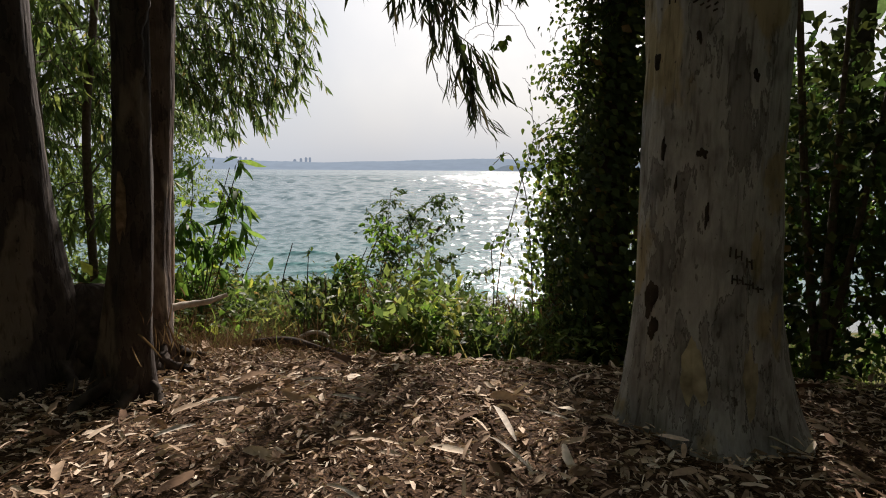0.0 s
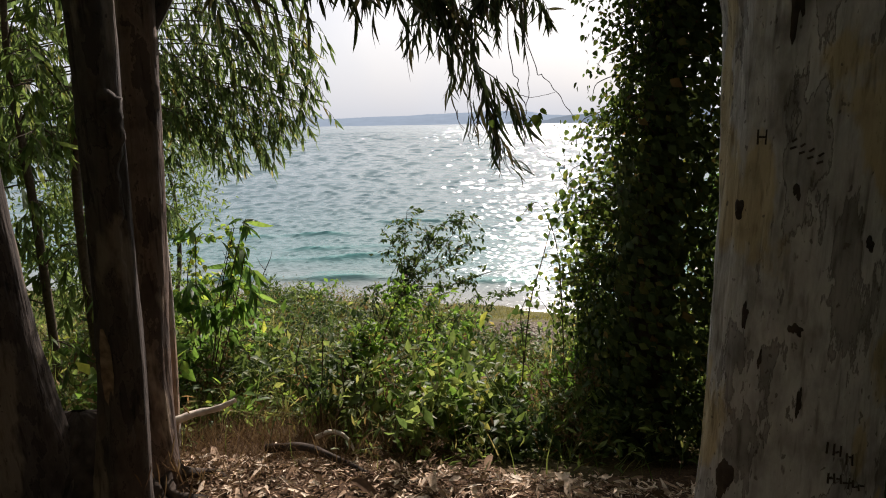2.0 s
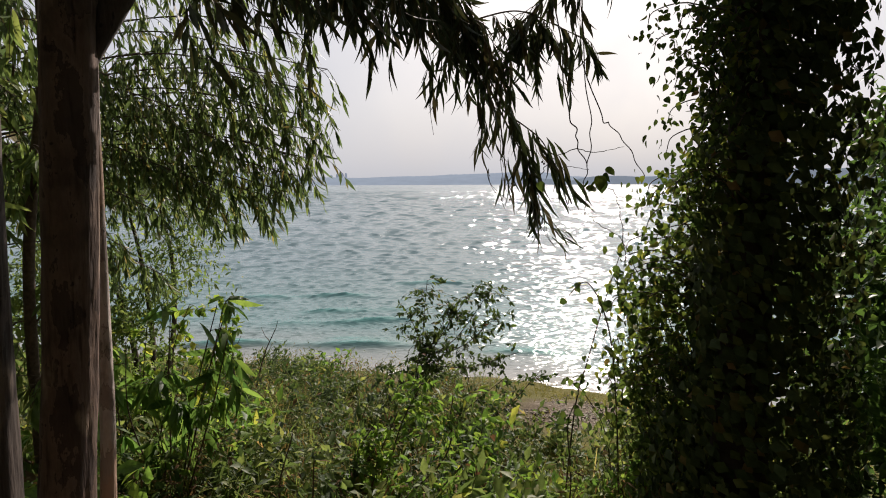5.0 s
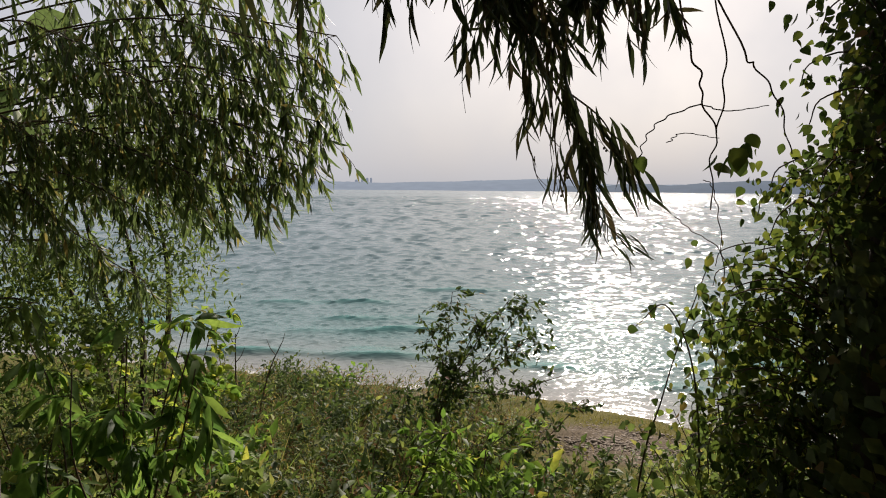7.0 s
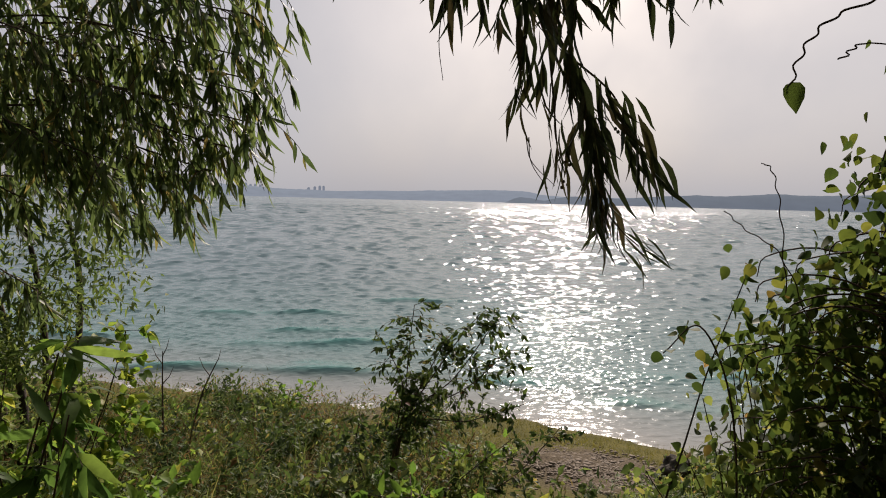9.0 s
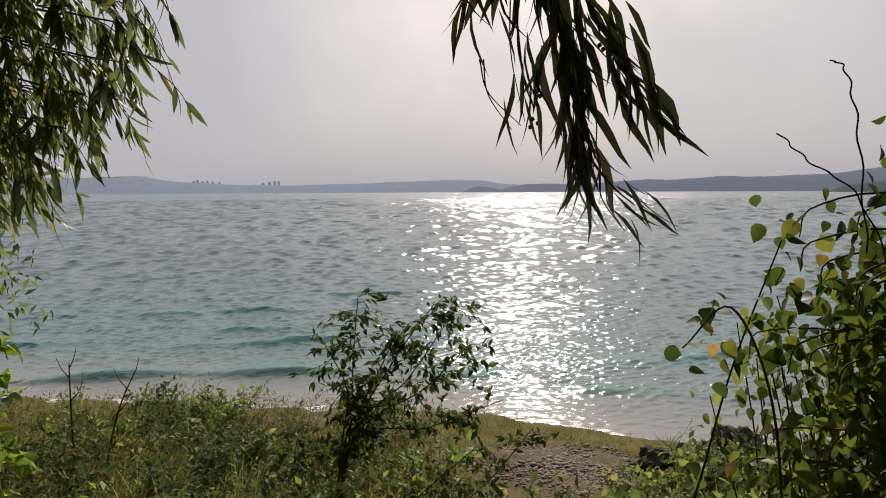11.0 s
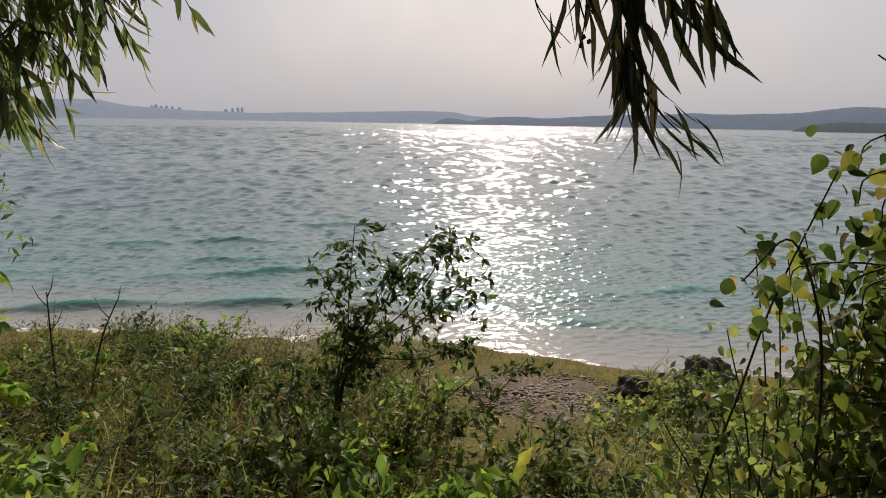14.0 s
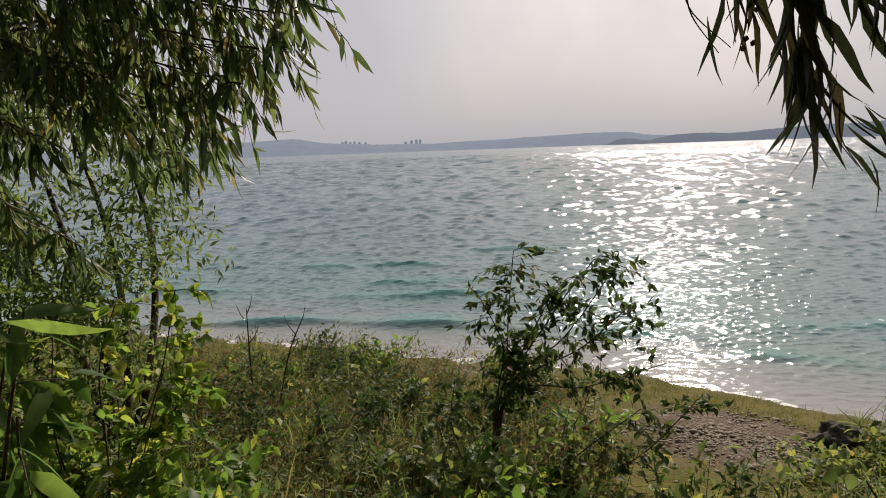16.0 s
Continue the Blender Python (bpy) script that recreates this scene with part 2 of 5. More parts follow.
SAPLING_LEAF = leaf_material("sapling_leaf", [(0, (0.045, 0.068, 0.027)), (0.7, (0.07, 0.105, 0.033)), (0.95, (0.11, 0.145, 0.036)), (1, (0.12, 0.06, 0.035))], 0.4, 0.55, 0.15)
WEED_LEAF = leaf_material("weed_leaf", [(0, (0.075, 0.11, 0.035)), (0.5, (0.135, 0.175, 0.055)), (0.85, (0.225, 0.255, 0.075)), (0.96, (0.29, 0.27, 0.085)), (1, (0.33, 0.20, 0.09))], 0.52, 0.5, 0.2)
GRASS_BLADE = leaf_material("grass_blade", [(0, (0.09, 0.145, 0.035)), (0.5, (0.165, 0.205, 0.055)), (0.8, (0.27, 0.255, 0.09)), (1, (0.32, 0.25, 0.11))], 0.52, 0.6, 0.15)
YELLOW_LEAF = leaf_material("yellow_green_leaf", [(0, (0.10, 0.17, 0.035)), (0.5, (0.17, 0.25, 0.045)), (0.85, (0.27, 0.32, 0.055)), (1, (0.40, 0.36, 0.07))], 0.6, 0.5, 0.25)
RUST_BUSH = leaf_material("rust_bush", [(0, (0.07, 0.045, 0.025)), (0.5, (0.14, 0.08, 0.04)), (1, (0.17, 0.15, 0.055))], 0.3, 0.8, 0.08)
RUSTY_LEAF = leaf_material("rusty_leaf", [(0, (0.07, 0.105, 0.03)), (0.45, (0.135, 0.165, 0.05)), (0.7, (0.20, 0.165, 0.06)), (1, (0.24, 0.13, 0.065))], 0.45, 0.7, 0.1)
DRY_GRASS = leaf_material("dry_grass", [(0, (0.075, 0.042, 0.025)), (0.6, (0.14, 0.085, 0.05)), (1, (0.25, 0.17, 0.10))], 0.2, 0.8, 0.1)
LITTER = leaf_material("litter", [(0, (0.09, 0.052, 0.034)), (0.32, (0.27, 0.175, 0.115)), (0.6, (0.50, 0.36, 0.255)), (0.88, (0.72, 0.57, 0.44)), (1, (0.84, 0.72, 0.59))], 0.06, 0.85, 0.05)


def plain(name, c, rough=0.8, scale=40, vary=0.35, relief=0.3):
    m, nodes, links, bsdf = mat(name)
    t = tex(nodes, links, scale, 5)
    lo, hi = tuple(x * (1 - vary) for x in c), tuple(min(1, x * (1 + vary)) for x in c)
    r = ramp(nodes, [(0.3, lo), (0.7, hi)])
    links.new(t.outputs[0], r.inputs[0])
    links.new(r.outputs[0], bsdf.inputs["Base Color"])
    bsdf.inputs["Roughness"].default_value = rough
    bsdf.inputs["Specular IOR Level"].default_value = 0.2
    bump(nodes, links, bsdf, t.outputs[0], relief, 0.01)
    return m


TWIG = plain("twig_bark", (0.09, 0.065, 0.045), 0.85, 60)
GREEN_TWIG = plain("green_twig", (0.10, 0.12, 0.04), 0.7, 60)
DEAD_WOOD = plain("dead_wood", (0.48, 0.41, 0.33), 0.8, 25)
DARK_WOOD = plain("dark_wood", (0.045, 0.033, 0.025), 0.95, 18, 0.6, 0.9)
OCHRE = plain("ochre_bark", (0.37, 0.31, 0.20), 0.85, 14, 0.5)
STEM_PATCH = plain("stem_patch", (0.17, 0.12, 0.075), 0.9, 30, 0.6, 0.6)
STONE = plain("beach_stone", (0.14, 0.11, 0.078), 0.8, 30)
ROCK = plain("dark_rock", (0.06, 0.052, 0.042), 0.9, 12, 0.6, 0.9)


def ground_material():
    m, nodes, links, bsdf = mat("bank_ground")
    kind = nodes.new("ShaderNodeAttribute")
    kind.attribute_name = "surface"
    sep = nodes.new("ShaderNodeSeparateColor")
    links.new(kind.outputs["Color"], sep.inputs[0])
    fine = tex(nodes, links, 90, 8)
    broad = tex(nodes, links, 2.3, 4)
    soil = ramp(nodes, [(0.35, (0.024, 0.014, 0.008)), (0.55, (0.07, 0.04, 0.022)), (0.7, (0.18, 0.105, 0.058))])
    links.new(fine.outputs[0], soil.inputs[0])
    peb = tex(nodes, links, 38, 0, (1, 1, 1), "Voronoi")
    gravel = ramp(nodes, [(0.0, (0.155, 0.122, 0.083)), (0.5, (0.10, 0.078, 0.05)), (0.9, (0.045, 0.034, 0.022))])
    links.new(peb.outputs["Distance"], gravel.inputs[0])
    turf = ramp(nodes, [(0.3, (0.045, 0.046, 0.013)), (0.55, (0.10, 0.09, 0.022)), (0.75, (0.16, 0.13, 0.04))])
    links.new(mix(nodes, links, 0.5, fine.outputs[0], broad.outputs[0]), turf.inputs[0])
    c = mix(nodes, links, sep.outputs[0], soil.outputs[0], turf.outputs[0])
    c = mix(nodes, links, sep.outputs[1], c, gravel.outputs[0])
    c = mix(nodes, links, sep.outputs[2], c, (0.10, 0.09, 0.06))
    links.new(c, bsdf.inputs["Base Color"])
    bsdf.inputs["Roughness"].default_value = 0.95
    bsdf.inputs["Specular IOR Level"].default_value = 0.1
    bump(nodes, links, bsdf, mix(nodes, links, 0.5, fine.outputs[0], peb.outputs["Distance"]), 0.6, 0.02)
    return m


def water_material():
    m, nodes, links, bsdf = mat("lake_water")
    sh = nodes.new("ShaderNodeAttribute")
    sh.attribute_name = "offshore"
    depth = ramp(nodes, [(0.0, (0.24, 0.235, 0.215)), (0.07, (0.17, 0.19, 0.18)), (0.22, (0.10, 0.17, 0.165)), (1.0, (0.085, 0.138, 0.145))])
    links.new(sh.outputs["Fac"], depth.inputs[0])
    fo = tex(nodes, links, 3.0, 6, (1, 2.2, 1))
    edge = nodes.new("ShaderNodeMath")
    edge.operation = "MULTIPLY_ADD"
    edge.inputs[1].default_value = -22.0
    edge.inputs[2].default_value = 0.45
    links.new(sh.outputs["Fac"], edge.inputs[0])
    both = nodes.new("ShaderNodeMath")
    both.operation = "ADD"
    links.new(edge.outputs[0], both.inputs[0])
    links.new(fo.outputs[0], both.inputs[1])
    foam = ramp(nodes, [(0.92, (0, 0, 0)), (1.0, (1, 1, 1))])
    links.new(both.outputs[0], foam.inputs[0])
    # breaker crests get a teal tint in place of light shining through them
    lift = nodes.new("ShaderNodeAttribute")
    lift.attribute_name = "crest"
    thin = mix(nodes, links, lift.outputs["Fac"], depth.outputs[0], (0.055, 0.19, 0.165))
    c = mix(nodes, links, foam.outputs[0], thin, (0.5, 0.49, 0.46))
    links.new(c, bsdf.inputs["Base Color"])
    rr = ramp(nodes, [(0, (0.09, 0.09, 0.09)), (1, (0.6, 0.6, 0.6))])
    links.new(foam.outputs[0], rr.inputs[0])
    chop = nodes.new("ShaderNodeAttribute")
    chop.attribute_name = "chop"
    gust = tex(nodes, links, 0.5, 6, (1.0, 0.3, 1))
    wind = nodes.new("ShaderNodeMath")
    wind.operation = "MULTIPLY"
    links.new(chop.outputs["Fac"], wind.inputs[0])
    gr = ramp(nodes, [(0.3, (0.1, 0.1, 0.1)), (0.7, (0.22, 0.22, 0.22))])
    links.new(gust.outputs[0], gr.inputs[0])
    links.new(gr.outputs[0], wind.inputs[1])
    far = nodes.new("ShaderNodeMath")
    far.operation = "MAXIMUM"
    links.new(rr.outputs[0], far.inputs[0])
    links.new(wind.outputs[0], far.inputs[1])
    links.new(far.outputs[0], bsdf.inputs["Roughness"])
    bsdf.inputs["IOR"].default_value = 1.33
    last = None
    for scale, stretch, dist, swell in ((1.2, (0.5, 0.4, 1), 0.7, True), (9, (0.6, 1.4, 1), 0.012, False)):
        t = tex(nodes, links, scale, 4, stretch)
        b = nodes.new("ShaderNodeBump")
        b.inputs["Strength"].default_value, b.inputs["Distance"].default_value = 1.0, dist
        if swell:
            k = nodes.new("ShaderNodeMath")
            k.operation = "MULTIPLY"
            links.new(t.outputs[0], k.inputs[0])
            links.new(chop.outputs["Fac"], k.inputs[1])
            links.new(k.outputs[0], b.inputs["Height"])
        else:
            links.new(t.outputs[0], b.inputs["Height"])
        if last:
            links.new(last, b.inputs["Normal"])
        last = b.outputs[0]
    links.new(last, bsdf.inputs["Normal"])
    return m


def painted_haze_material(name, c, glow):
    """Far land, a plain backdrop: kilometres of haze painted in as glowing colour."""
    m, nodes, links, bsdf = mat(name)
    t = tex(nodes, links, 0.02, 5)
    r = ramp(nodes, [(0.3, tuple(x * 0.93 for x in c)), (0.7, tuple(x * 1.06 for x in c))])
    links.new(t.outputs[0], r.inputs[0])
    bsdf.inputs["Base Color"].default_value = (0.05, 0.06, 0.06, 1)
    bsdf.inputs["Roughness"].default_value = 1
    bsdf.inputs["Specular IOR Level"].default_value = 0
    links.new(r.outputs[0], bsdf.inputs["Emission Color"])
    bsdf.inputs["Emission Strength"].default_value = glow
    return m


# ---- the lie of the land ----
WATER = -1.6
SHORE_X = np.array([-3000, -60, -20, -6, -2.4, 0.9, 1.8, 2.6, 3.5, 7, 20, 60, 3000.0])
SHORE_Y = np.array([60, 18, 13.5, 11.95, 11.35, 10.8, 10.4, 9.8, 9.55, 9.4, 12, 20, 60.0])
BANK_T = np.array([-100, 0, 0.05, 0.15, 0.3, 0.5, 0.72, 0.88, 1.0, 1.1, 1.5, 4, 1000.0])
BANK_Z = np.array([0, 0, -0.14, -0.42, -0.75, -1.02, -1.27, -1.45, WATER, -1.85, -3, -6, -6.0])


def shore(x):
    return np.interp(x, SHORE_X, SHORE_Y)


def land(x, y):
    """Height of the ground without its small unevenness."""
    x, y = np.asarray(x, float), np.asarray(y, float)
    brow = 2.95 - 0.15 * np.clip(x, -3, 3)
    t = (y - brow) / (shore(x) - brow)
    roll = 0.02 * np.sin(1.7 * x + 0.8 * y) + 0.015 * np.sin(3.1 * y - 1.3 * x)
    return np.interp(t, BANK_T, BANK_Z) + roll * np.clip(1.2 - np.abs(t - 0.5), 0, 1)


def axis(lo, hi, step, far):
    near = np.arange(lo, hi + step / 2, step)
    k = np.cumsum(step * 1.25 ** np.arange(1, 60))
    k = np.append(k[k < far], far)
    return np.concatenate([lo - k[::-1], near, hi + k])


def grid_heap(X, Y, Z):
    h = Heap()
    ny, nx = X.shape
    i, j = np.meshgrid(np.arange(ny - 1), np.arange(nx - 1), indexing="ij")
    h.add(np.stack([X, Y, Z], -1), np.stack([i * nx + j, i * nx + j + 1, (i + 1) * nx + j + 1, (i + 1) * nx + j], -1))
    return h


def patch(x, y, cx, cy, rx, ry):
    return np.clip(1.6 - 1.6 * np.hypot((x - cx) / rx, (y - cy) / ry), 0, 1)


X, Y = np.meshgrid(axis(-7, 7, 0.085, 4300), axis(-1, 12.5, 0.085, 4300))
Z = land(X, Y)
near = (np.abs(X) < 8) & (Y > -2) & (Y < 13)
Z[near] += np.array([0.03 * fbm(x * 2.2, y * 2.2, 0) + 0.012 * fbm(x * 9, y * 9, 3) for x, y in zip(X[near], Y[near])])
h = grid_heap(X, Y, Z)
ground = part("ground", h, ground_material())
tagged(ground, "sloping lake bank with brown soil, olive turf and gravel", "ground", kind="structure")
brow = 2.95 - 0.15 * np.clip(X, -3, 3)
T = (Y - brow) / (shore(X) - brow)
wob = np.array([fbm(x * 1.1, y * 1.1, 5) if n else 0 for x, y, n in zip(X.ravel(), Y.ravel(), near.ravel())]).reshape(X.shape)
col = np.zeros((X.size, 4), np.float32)
col[:, 0] = np.clip((T - 0.06 + 0.08 * wob) * 8, 0, 1).ravel()
col[:, 1] = np.clip(2.4 * patch(X, Y, 1.25, 8.6, 1.2, 1.0) * (1 + wob) - 0.35, 0, 1).ravel()
col[:, 1] = np.maximum(col[:, 1], np.clip(2 * patch(X, Y, -2.2, 10.6, 2.0, 0.5) + wob - 0.5, 0, 0.8).ravel())
col[:, 2] = np.clip((T - 0.98) * 40, 0, 1).ravel()
attr = ground.data.color_attributes.new("surface", "FLOAT_COLOR", "POINT")
attr.data.foreach_set("color", col.ravel())

# water: a fan of rows that widen with the distance, with long-crested wind waves
ang = np.radians(np.concatenate([np.linspace(-84, -51, 34), np.linspace(-50, 52, 820), np.linspace(53, 84, 32)]))
rad = [8.2]
while rad[-1] < 4300:
    rad.append(rad[-1] + (max(0.05, min(3e-4 * rad[-1] ** 2, 0.01 * rad[-1])) if rad[-1] < 260 else 0.03 * rad[-1]))
rad = np.array(rad)
A, R = np.meshgrid(ang, rad)
X0, Y0 = R * np.sin(A), R * np.cos(A)
Z, DX, DY = np.zeros_like(R), np.zeros_like(R), np.zeros_like(R)
gap = np.maximum(0.05, np.minimum(3e-4 * rad ** 2, 0.01 * rad))
g = np.random.default_rng(5)
power = np.zeros_like(rad)
for k in range(260):
    wl = math.exp(g.uniform(math.log(0.12), math.log(11)))
    a = radians(g.normal(-3, 35))
    ratio = wl / gap
    keep = np.clip(ratio - 1.7, 0, 1) * np.minimum(1, (np.maximum(2.7 * gap, 0.22) / wl) ** 2.0)
    ph = (X0 * math.sin(a) + Y0 * math.cos(a)) * 2 * math.pi / wl + g.uniform(0, 6.28)
    amp = (keep * wl / (2 * math.pi))[:, None]
    power += 0.5 * keep ** 2
    Z += amp * np.sin(ph)
    DX += 1.25 * amp * math.sin(a) * np.cos(ph)
    DY += 1.25 * amp * math.cos(a) * np.cos(ph)
slope = (np.interp(np.log(rad), np.log((8, 14, 30, 80, 300, 4300)), (0.16, 0.17, 0.17, 0.15, 0.11, 0.06)) / np.sqrt(np.maximum(power, 0.3)))[:, None]
calm = slope * np.clip((Y0 - shore(X0)) / 2.0, 0.45, 1)
X, Y, Z = X0 + DX * calm, Y0 + DY * calm, Z * calm
off = Y - shore(X)
crest = np.zeros_like(R)
# low breakers rolling in
for x0, y0, lean, amp, w in ((-4.2, 12.75, 0.06, 0.12, 3.6), (-3.0, 14.9, 0.12, 0.10, 1.6), (-3.0, 16.1, 0.1, 0.085, 1.3), (-4.8, 18.0, 0.05, 0.10, 1.8), (-2.3, 13.3, 0.0, 0.05, 0.8),
                             (0.9, 12.4, -0.1, 0.05, 1.0), (3.2, 11.4, -0.15, 0.05, 1.2), (4.5, 13.2, 0.05, 0.06, 1.4), (-9.0, 15.0, 0.05, 0.09, 2.0), (-1.0, 20.5, 0.05, 0.08, 1.6)):
    d = Y - y0 - lean * (X - x0) - 0.10 * np.sin(X * 1.1 + y0) - 0.05 * np.sin(X * 2.7)
    roll = np.exp(-((X - x0) / w) ** 4) * (0.75 + 0.35 * np.sin(2.3 * X + 3 * y0)) * np.exp(-(d / np.where(d < 0, 0.15, 0.36)) ** 2)
    Z += amp * roll
    crest = np.maximum(crest, roll)
h = grid_heap(X, Y, Z + WATER)
water = part("water", h, water_material(), smooth=False)
tagged(water, "choppy teal lake water glittering in the sun", "water", kind="structure")
attr = water.data.attributes.new("offshore", "FLOAT", "POINT")
attr.data.foreach_set("value", np.clip(off / 14, 0, 1).astype(np.float32).ravel())
attr = water.data.attributes.new("crest", "FLOAT", "POINT")
attr.data.foreach_set("value", np.clip(0.8 * crest, 0, 1).astype(np.float32).ravel())
# ripples too small to model at a distance roughen the surface there
attr = water.data.attributes.new("chop", "FLOAT", "POINT")
attr.data.foreach_set("value", np.clip(np.log(R / 24) / np.log(12), 0, 1).astype(np.float32).ravel())


# ---- far shore ----
def ridge(name, label, dist, depth, stops, material, rough=1.0):
    """A long hill: stops are bearings in degrees with heights in thousandths of the distance."""
    b = np.array([s[0] for s in stops], float)
    e = np.array([s[1] for s in stops], float)
    bb = np.arange(b[0], b[-1] + 0.01, 0.09)
    hh = np.interp(bb, b, e) * dist / 1000
    hh = np.convolve(np.pad(hh, 4, "edge"), np.ones(9) / 9, "valid")
    hh = hh + rough * dist / 1000 * np.array([0.9 * fbm(x * 0.35, dist, 0) + 0.5 * fbm(x * 2.2, dist, 2, ) for x in bb]) * np.clip(hh / dist * 150, 0, 1)
    rows = []
    for u, z in ((0, 0), (0.12, 0.35), (0.35, 0.78), (0.6, 1), (1, 0.7), (1.6, 0)):
        r = dist + depth * u
        rows.append(np.stack([r * np.sin(np.radians(bb)), r * np.cos(np.radians(bb)), np.where(z > 0, z * np.maximum(hh, 0.3), -1) + WATER], -1))
    P = np.stack(rows)
    ob = part(name, grid_heap(P[..., 0], P[..., 1], P[..., 2]), material)
    return tagged(ob, label, "hill", kind="structure")


# glow colours carry the haze tint of each distance
FAR = painted_haze_material("far_haze", (0.185, 0.21, 0.26), 1.0)
MID = painted_haze_material("mid_haze", (0.10, 0.117, 0.152), 1.0)
NEARER = painted_haze_material("headland_haze", (0.036, 0.043, 0.05), 1.0)
ridge("backdrop_far_hills", "long low hills across the lake, painted in blue-grey haze", 2600, 500,
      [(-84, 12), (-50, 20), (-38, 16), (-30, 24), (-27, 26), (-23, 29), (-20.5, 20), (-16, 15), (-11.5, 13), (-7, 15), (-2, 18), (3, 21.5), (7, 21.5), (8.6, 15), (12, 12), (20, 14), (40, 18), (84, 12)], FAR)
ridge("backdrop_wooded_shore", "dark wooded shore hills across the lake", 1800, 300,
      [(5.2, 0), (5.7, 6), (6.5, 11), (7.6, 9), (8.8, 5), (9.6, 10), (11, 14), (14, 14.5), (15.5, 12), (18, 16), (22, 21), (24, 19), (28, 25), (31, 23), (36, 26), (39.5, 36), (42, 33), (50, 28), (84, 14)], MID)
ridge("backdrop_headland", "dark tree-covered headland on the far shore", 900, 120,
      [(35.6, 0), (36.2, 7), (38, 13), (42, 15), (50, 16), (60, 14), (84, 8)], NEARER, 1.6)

TOWER = painted_haze_material("tower_haze", (0.165, 0.185, 0.23), 1.0)
for n, (bear, hgt, wid) in enumerate(((-18.9, 50, 9), (-18.6, 55, 9), (-18.2, 49, 10), (-17.8, 51, 8), (-17.35, 48, 9), (-16.8, 46, 10), (-12.55, 47, 10), (-12.1, 51, 10), (-11.75, 51, 9), (-13.1, 42, 12))):
    cx, cy = 2950 * math.sin(radians(bear)), 2950 * math.cos(radians(bear))
    hgt += 3
    t = thing("apartment_tower", "distant high-rise block above the far shore, paled by painted haze", "building", (cx, cy, WATER), "far towers")
    h = Heap()
    for x0, x1, z0, z1 in ((-wid / 2, wid / 2, 0, hgt), (-wid / 4, wid / 4, hgt, hgt + 3)):
        v = [(cx + x, cy + y, WATER + z) for z in (z0, z1) for x, y in ((x0, -6), (x1, -6), (x1, 6), (x0, 6))]
        h.add(v, [(0, 1, 5, 4), (1, 2, 6, 5), (2, 3, 7, 6), (3, 0, 4, 7), (4, 5, 6, 7)])
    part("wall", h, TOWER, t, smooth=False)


# ---- trees ----
def trunk(heap, pts, radii, seg=40, n=90, flute=0.06, seed=0.0, flare=None):
    p = spline(pts, n)

    def bumps(q, i):
        z = p[i][2]
        s = 1 + flute * math.sin(3 * q + seed + 0.6 * z) + 0.6 * flute * math.sin(5 * q - 1.2 * z + seed)
        s += 0.05 * fbm(math.cos(q) * 1.6 + seed, math.sin(q) * 1.6, z * 0.9)
        s += 0.05 * fbm(math.cos(q) * 4, math.sin(q) * 4 + seed, z * 4.5)
        if flare:
            k = math.exp(-max(z, -0.1) / flare[0])
            s += k * flare[1] * (0.6 + 0.5 * math.sin(flare[2] * q + seed))
        return s
    tube(heap, p, radii, seg, bumps)


def drooping(leaves, twigs, pts, r0, r1, n_twig, twig_len, leaf_len, per_twig, template=None, start=0.25, spread=0.7, fall=1.0, seed=0, wide=1.0, lean=(0, 0, 0), singly=None):
    """A branch along pts whose twigs hang down, with long leaves hanging from them."""
    g = np.random.default_rng(seed)
    template = template or LANCE
    b = spline(pts, 40)
    tube(twigs, b, (r0, r1), 7)
    tan = unit(np.gradient(b, axis=0))
    for k in range(n_twig):
        i = min(39, int(40 * (start + (1 - start) * (k + g.random()) / n_twig)))
        out = unit(tan[i] * 0.6 + g.normal(0, spread, 3) * (1, 1, 0.5) + (0, 0, -0.15))
        ln = twig_len * g.uniform(0.5, 1.15)
        m = 9
        u = np.linspace(0, 1, m)[:, None]
        side = g.normal(0, 0.06, 3)
        tw = b[i] + ln * (out * (u - 0.45 * u * u) + np.array([0, 0, -1.0]) * fall * 0.75 * u * u + side * np.sin(4 * u) + np.array(lean) * u * u)
        tube(twigs, tw, (max(r1 * 0.7, 0.0022), 0.0012), 4)
        q = np.clip(g.uniform(0.12, 1.0, per_twig), 0, 1)
        p = np.stack([np.interp(q, u[:, 0], tw[:, c]) for c in range(3)], -1)
        d = np.array([0, 0, -1.0]) * g.uniform(0.6, 1.5, (per_twig, 1)) + g.normal(0, 0.33, (per_twig, 3)) + out * 0.3 + np.array(lean)
        face, length = g.normal(0, 1, (per_twig, 3)), leaf_len * g.uniform(0.6, 1.2, per_twig)
        if singly:
            single_leaves(singly[0], template, singly[1], p, d, face, length, wide)
        else:
            put_leaves(leaves, template, p, d, face, length, wide)


def single_leaves(parent, template, material, p, d, n, size, width=1.0, name="leaf"):
    """Leaves that can be told apart: one object each, sharing one mesh."""
    h = Heap()
    h.add(*template)
    me = h.mesh(name)
    me.materials.append(material)
    off = Vector((0, 0, 0))
    top = parent
    while top:
        off += top.matrix_basis.translation
        top = top.parent
    p, d = np.asarray(p, float), unit(d)
    side = unit(np.cross(n, d))
    up = np.cross(d, side)
    size = np.broadcast_to(np.asarray(size, float), (len(p),))
    for i in range(len(p)):
        ob = new(name, me)
        ob.parent = parent
        m = Matrix.Identity(4)
        for k in range(3):
            m[k][0], m[k][1], m[k][2], m[k][3] = d[i][k] * size[i], side[i][k] * size[i] * width, up[i][k] * size[i], p[i][k] - off[k]
        ob.matrix_basis = m


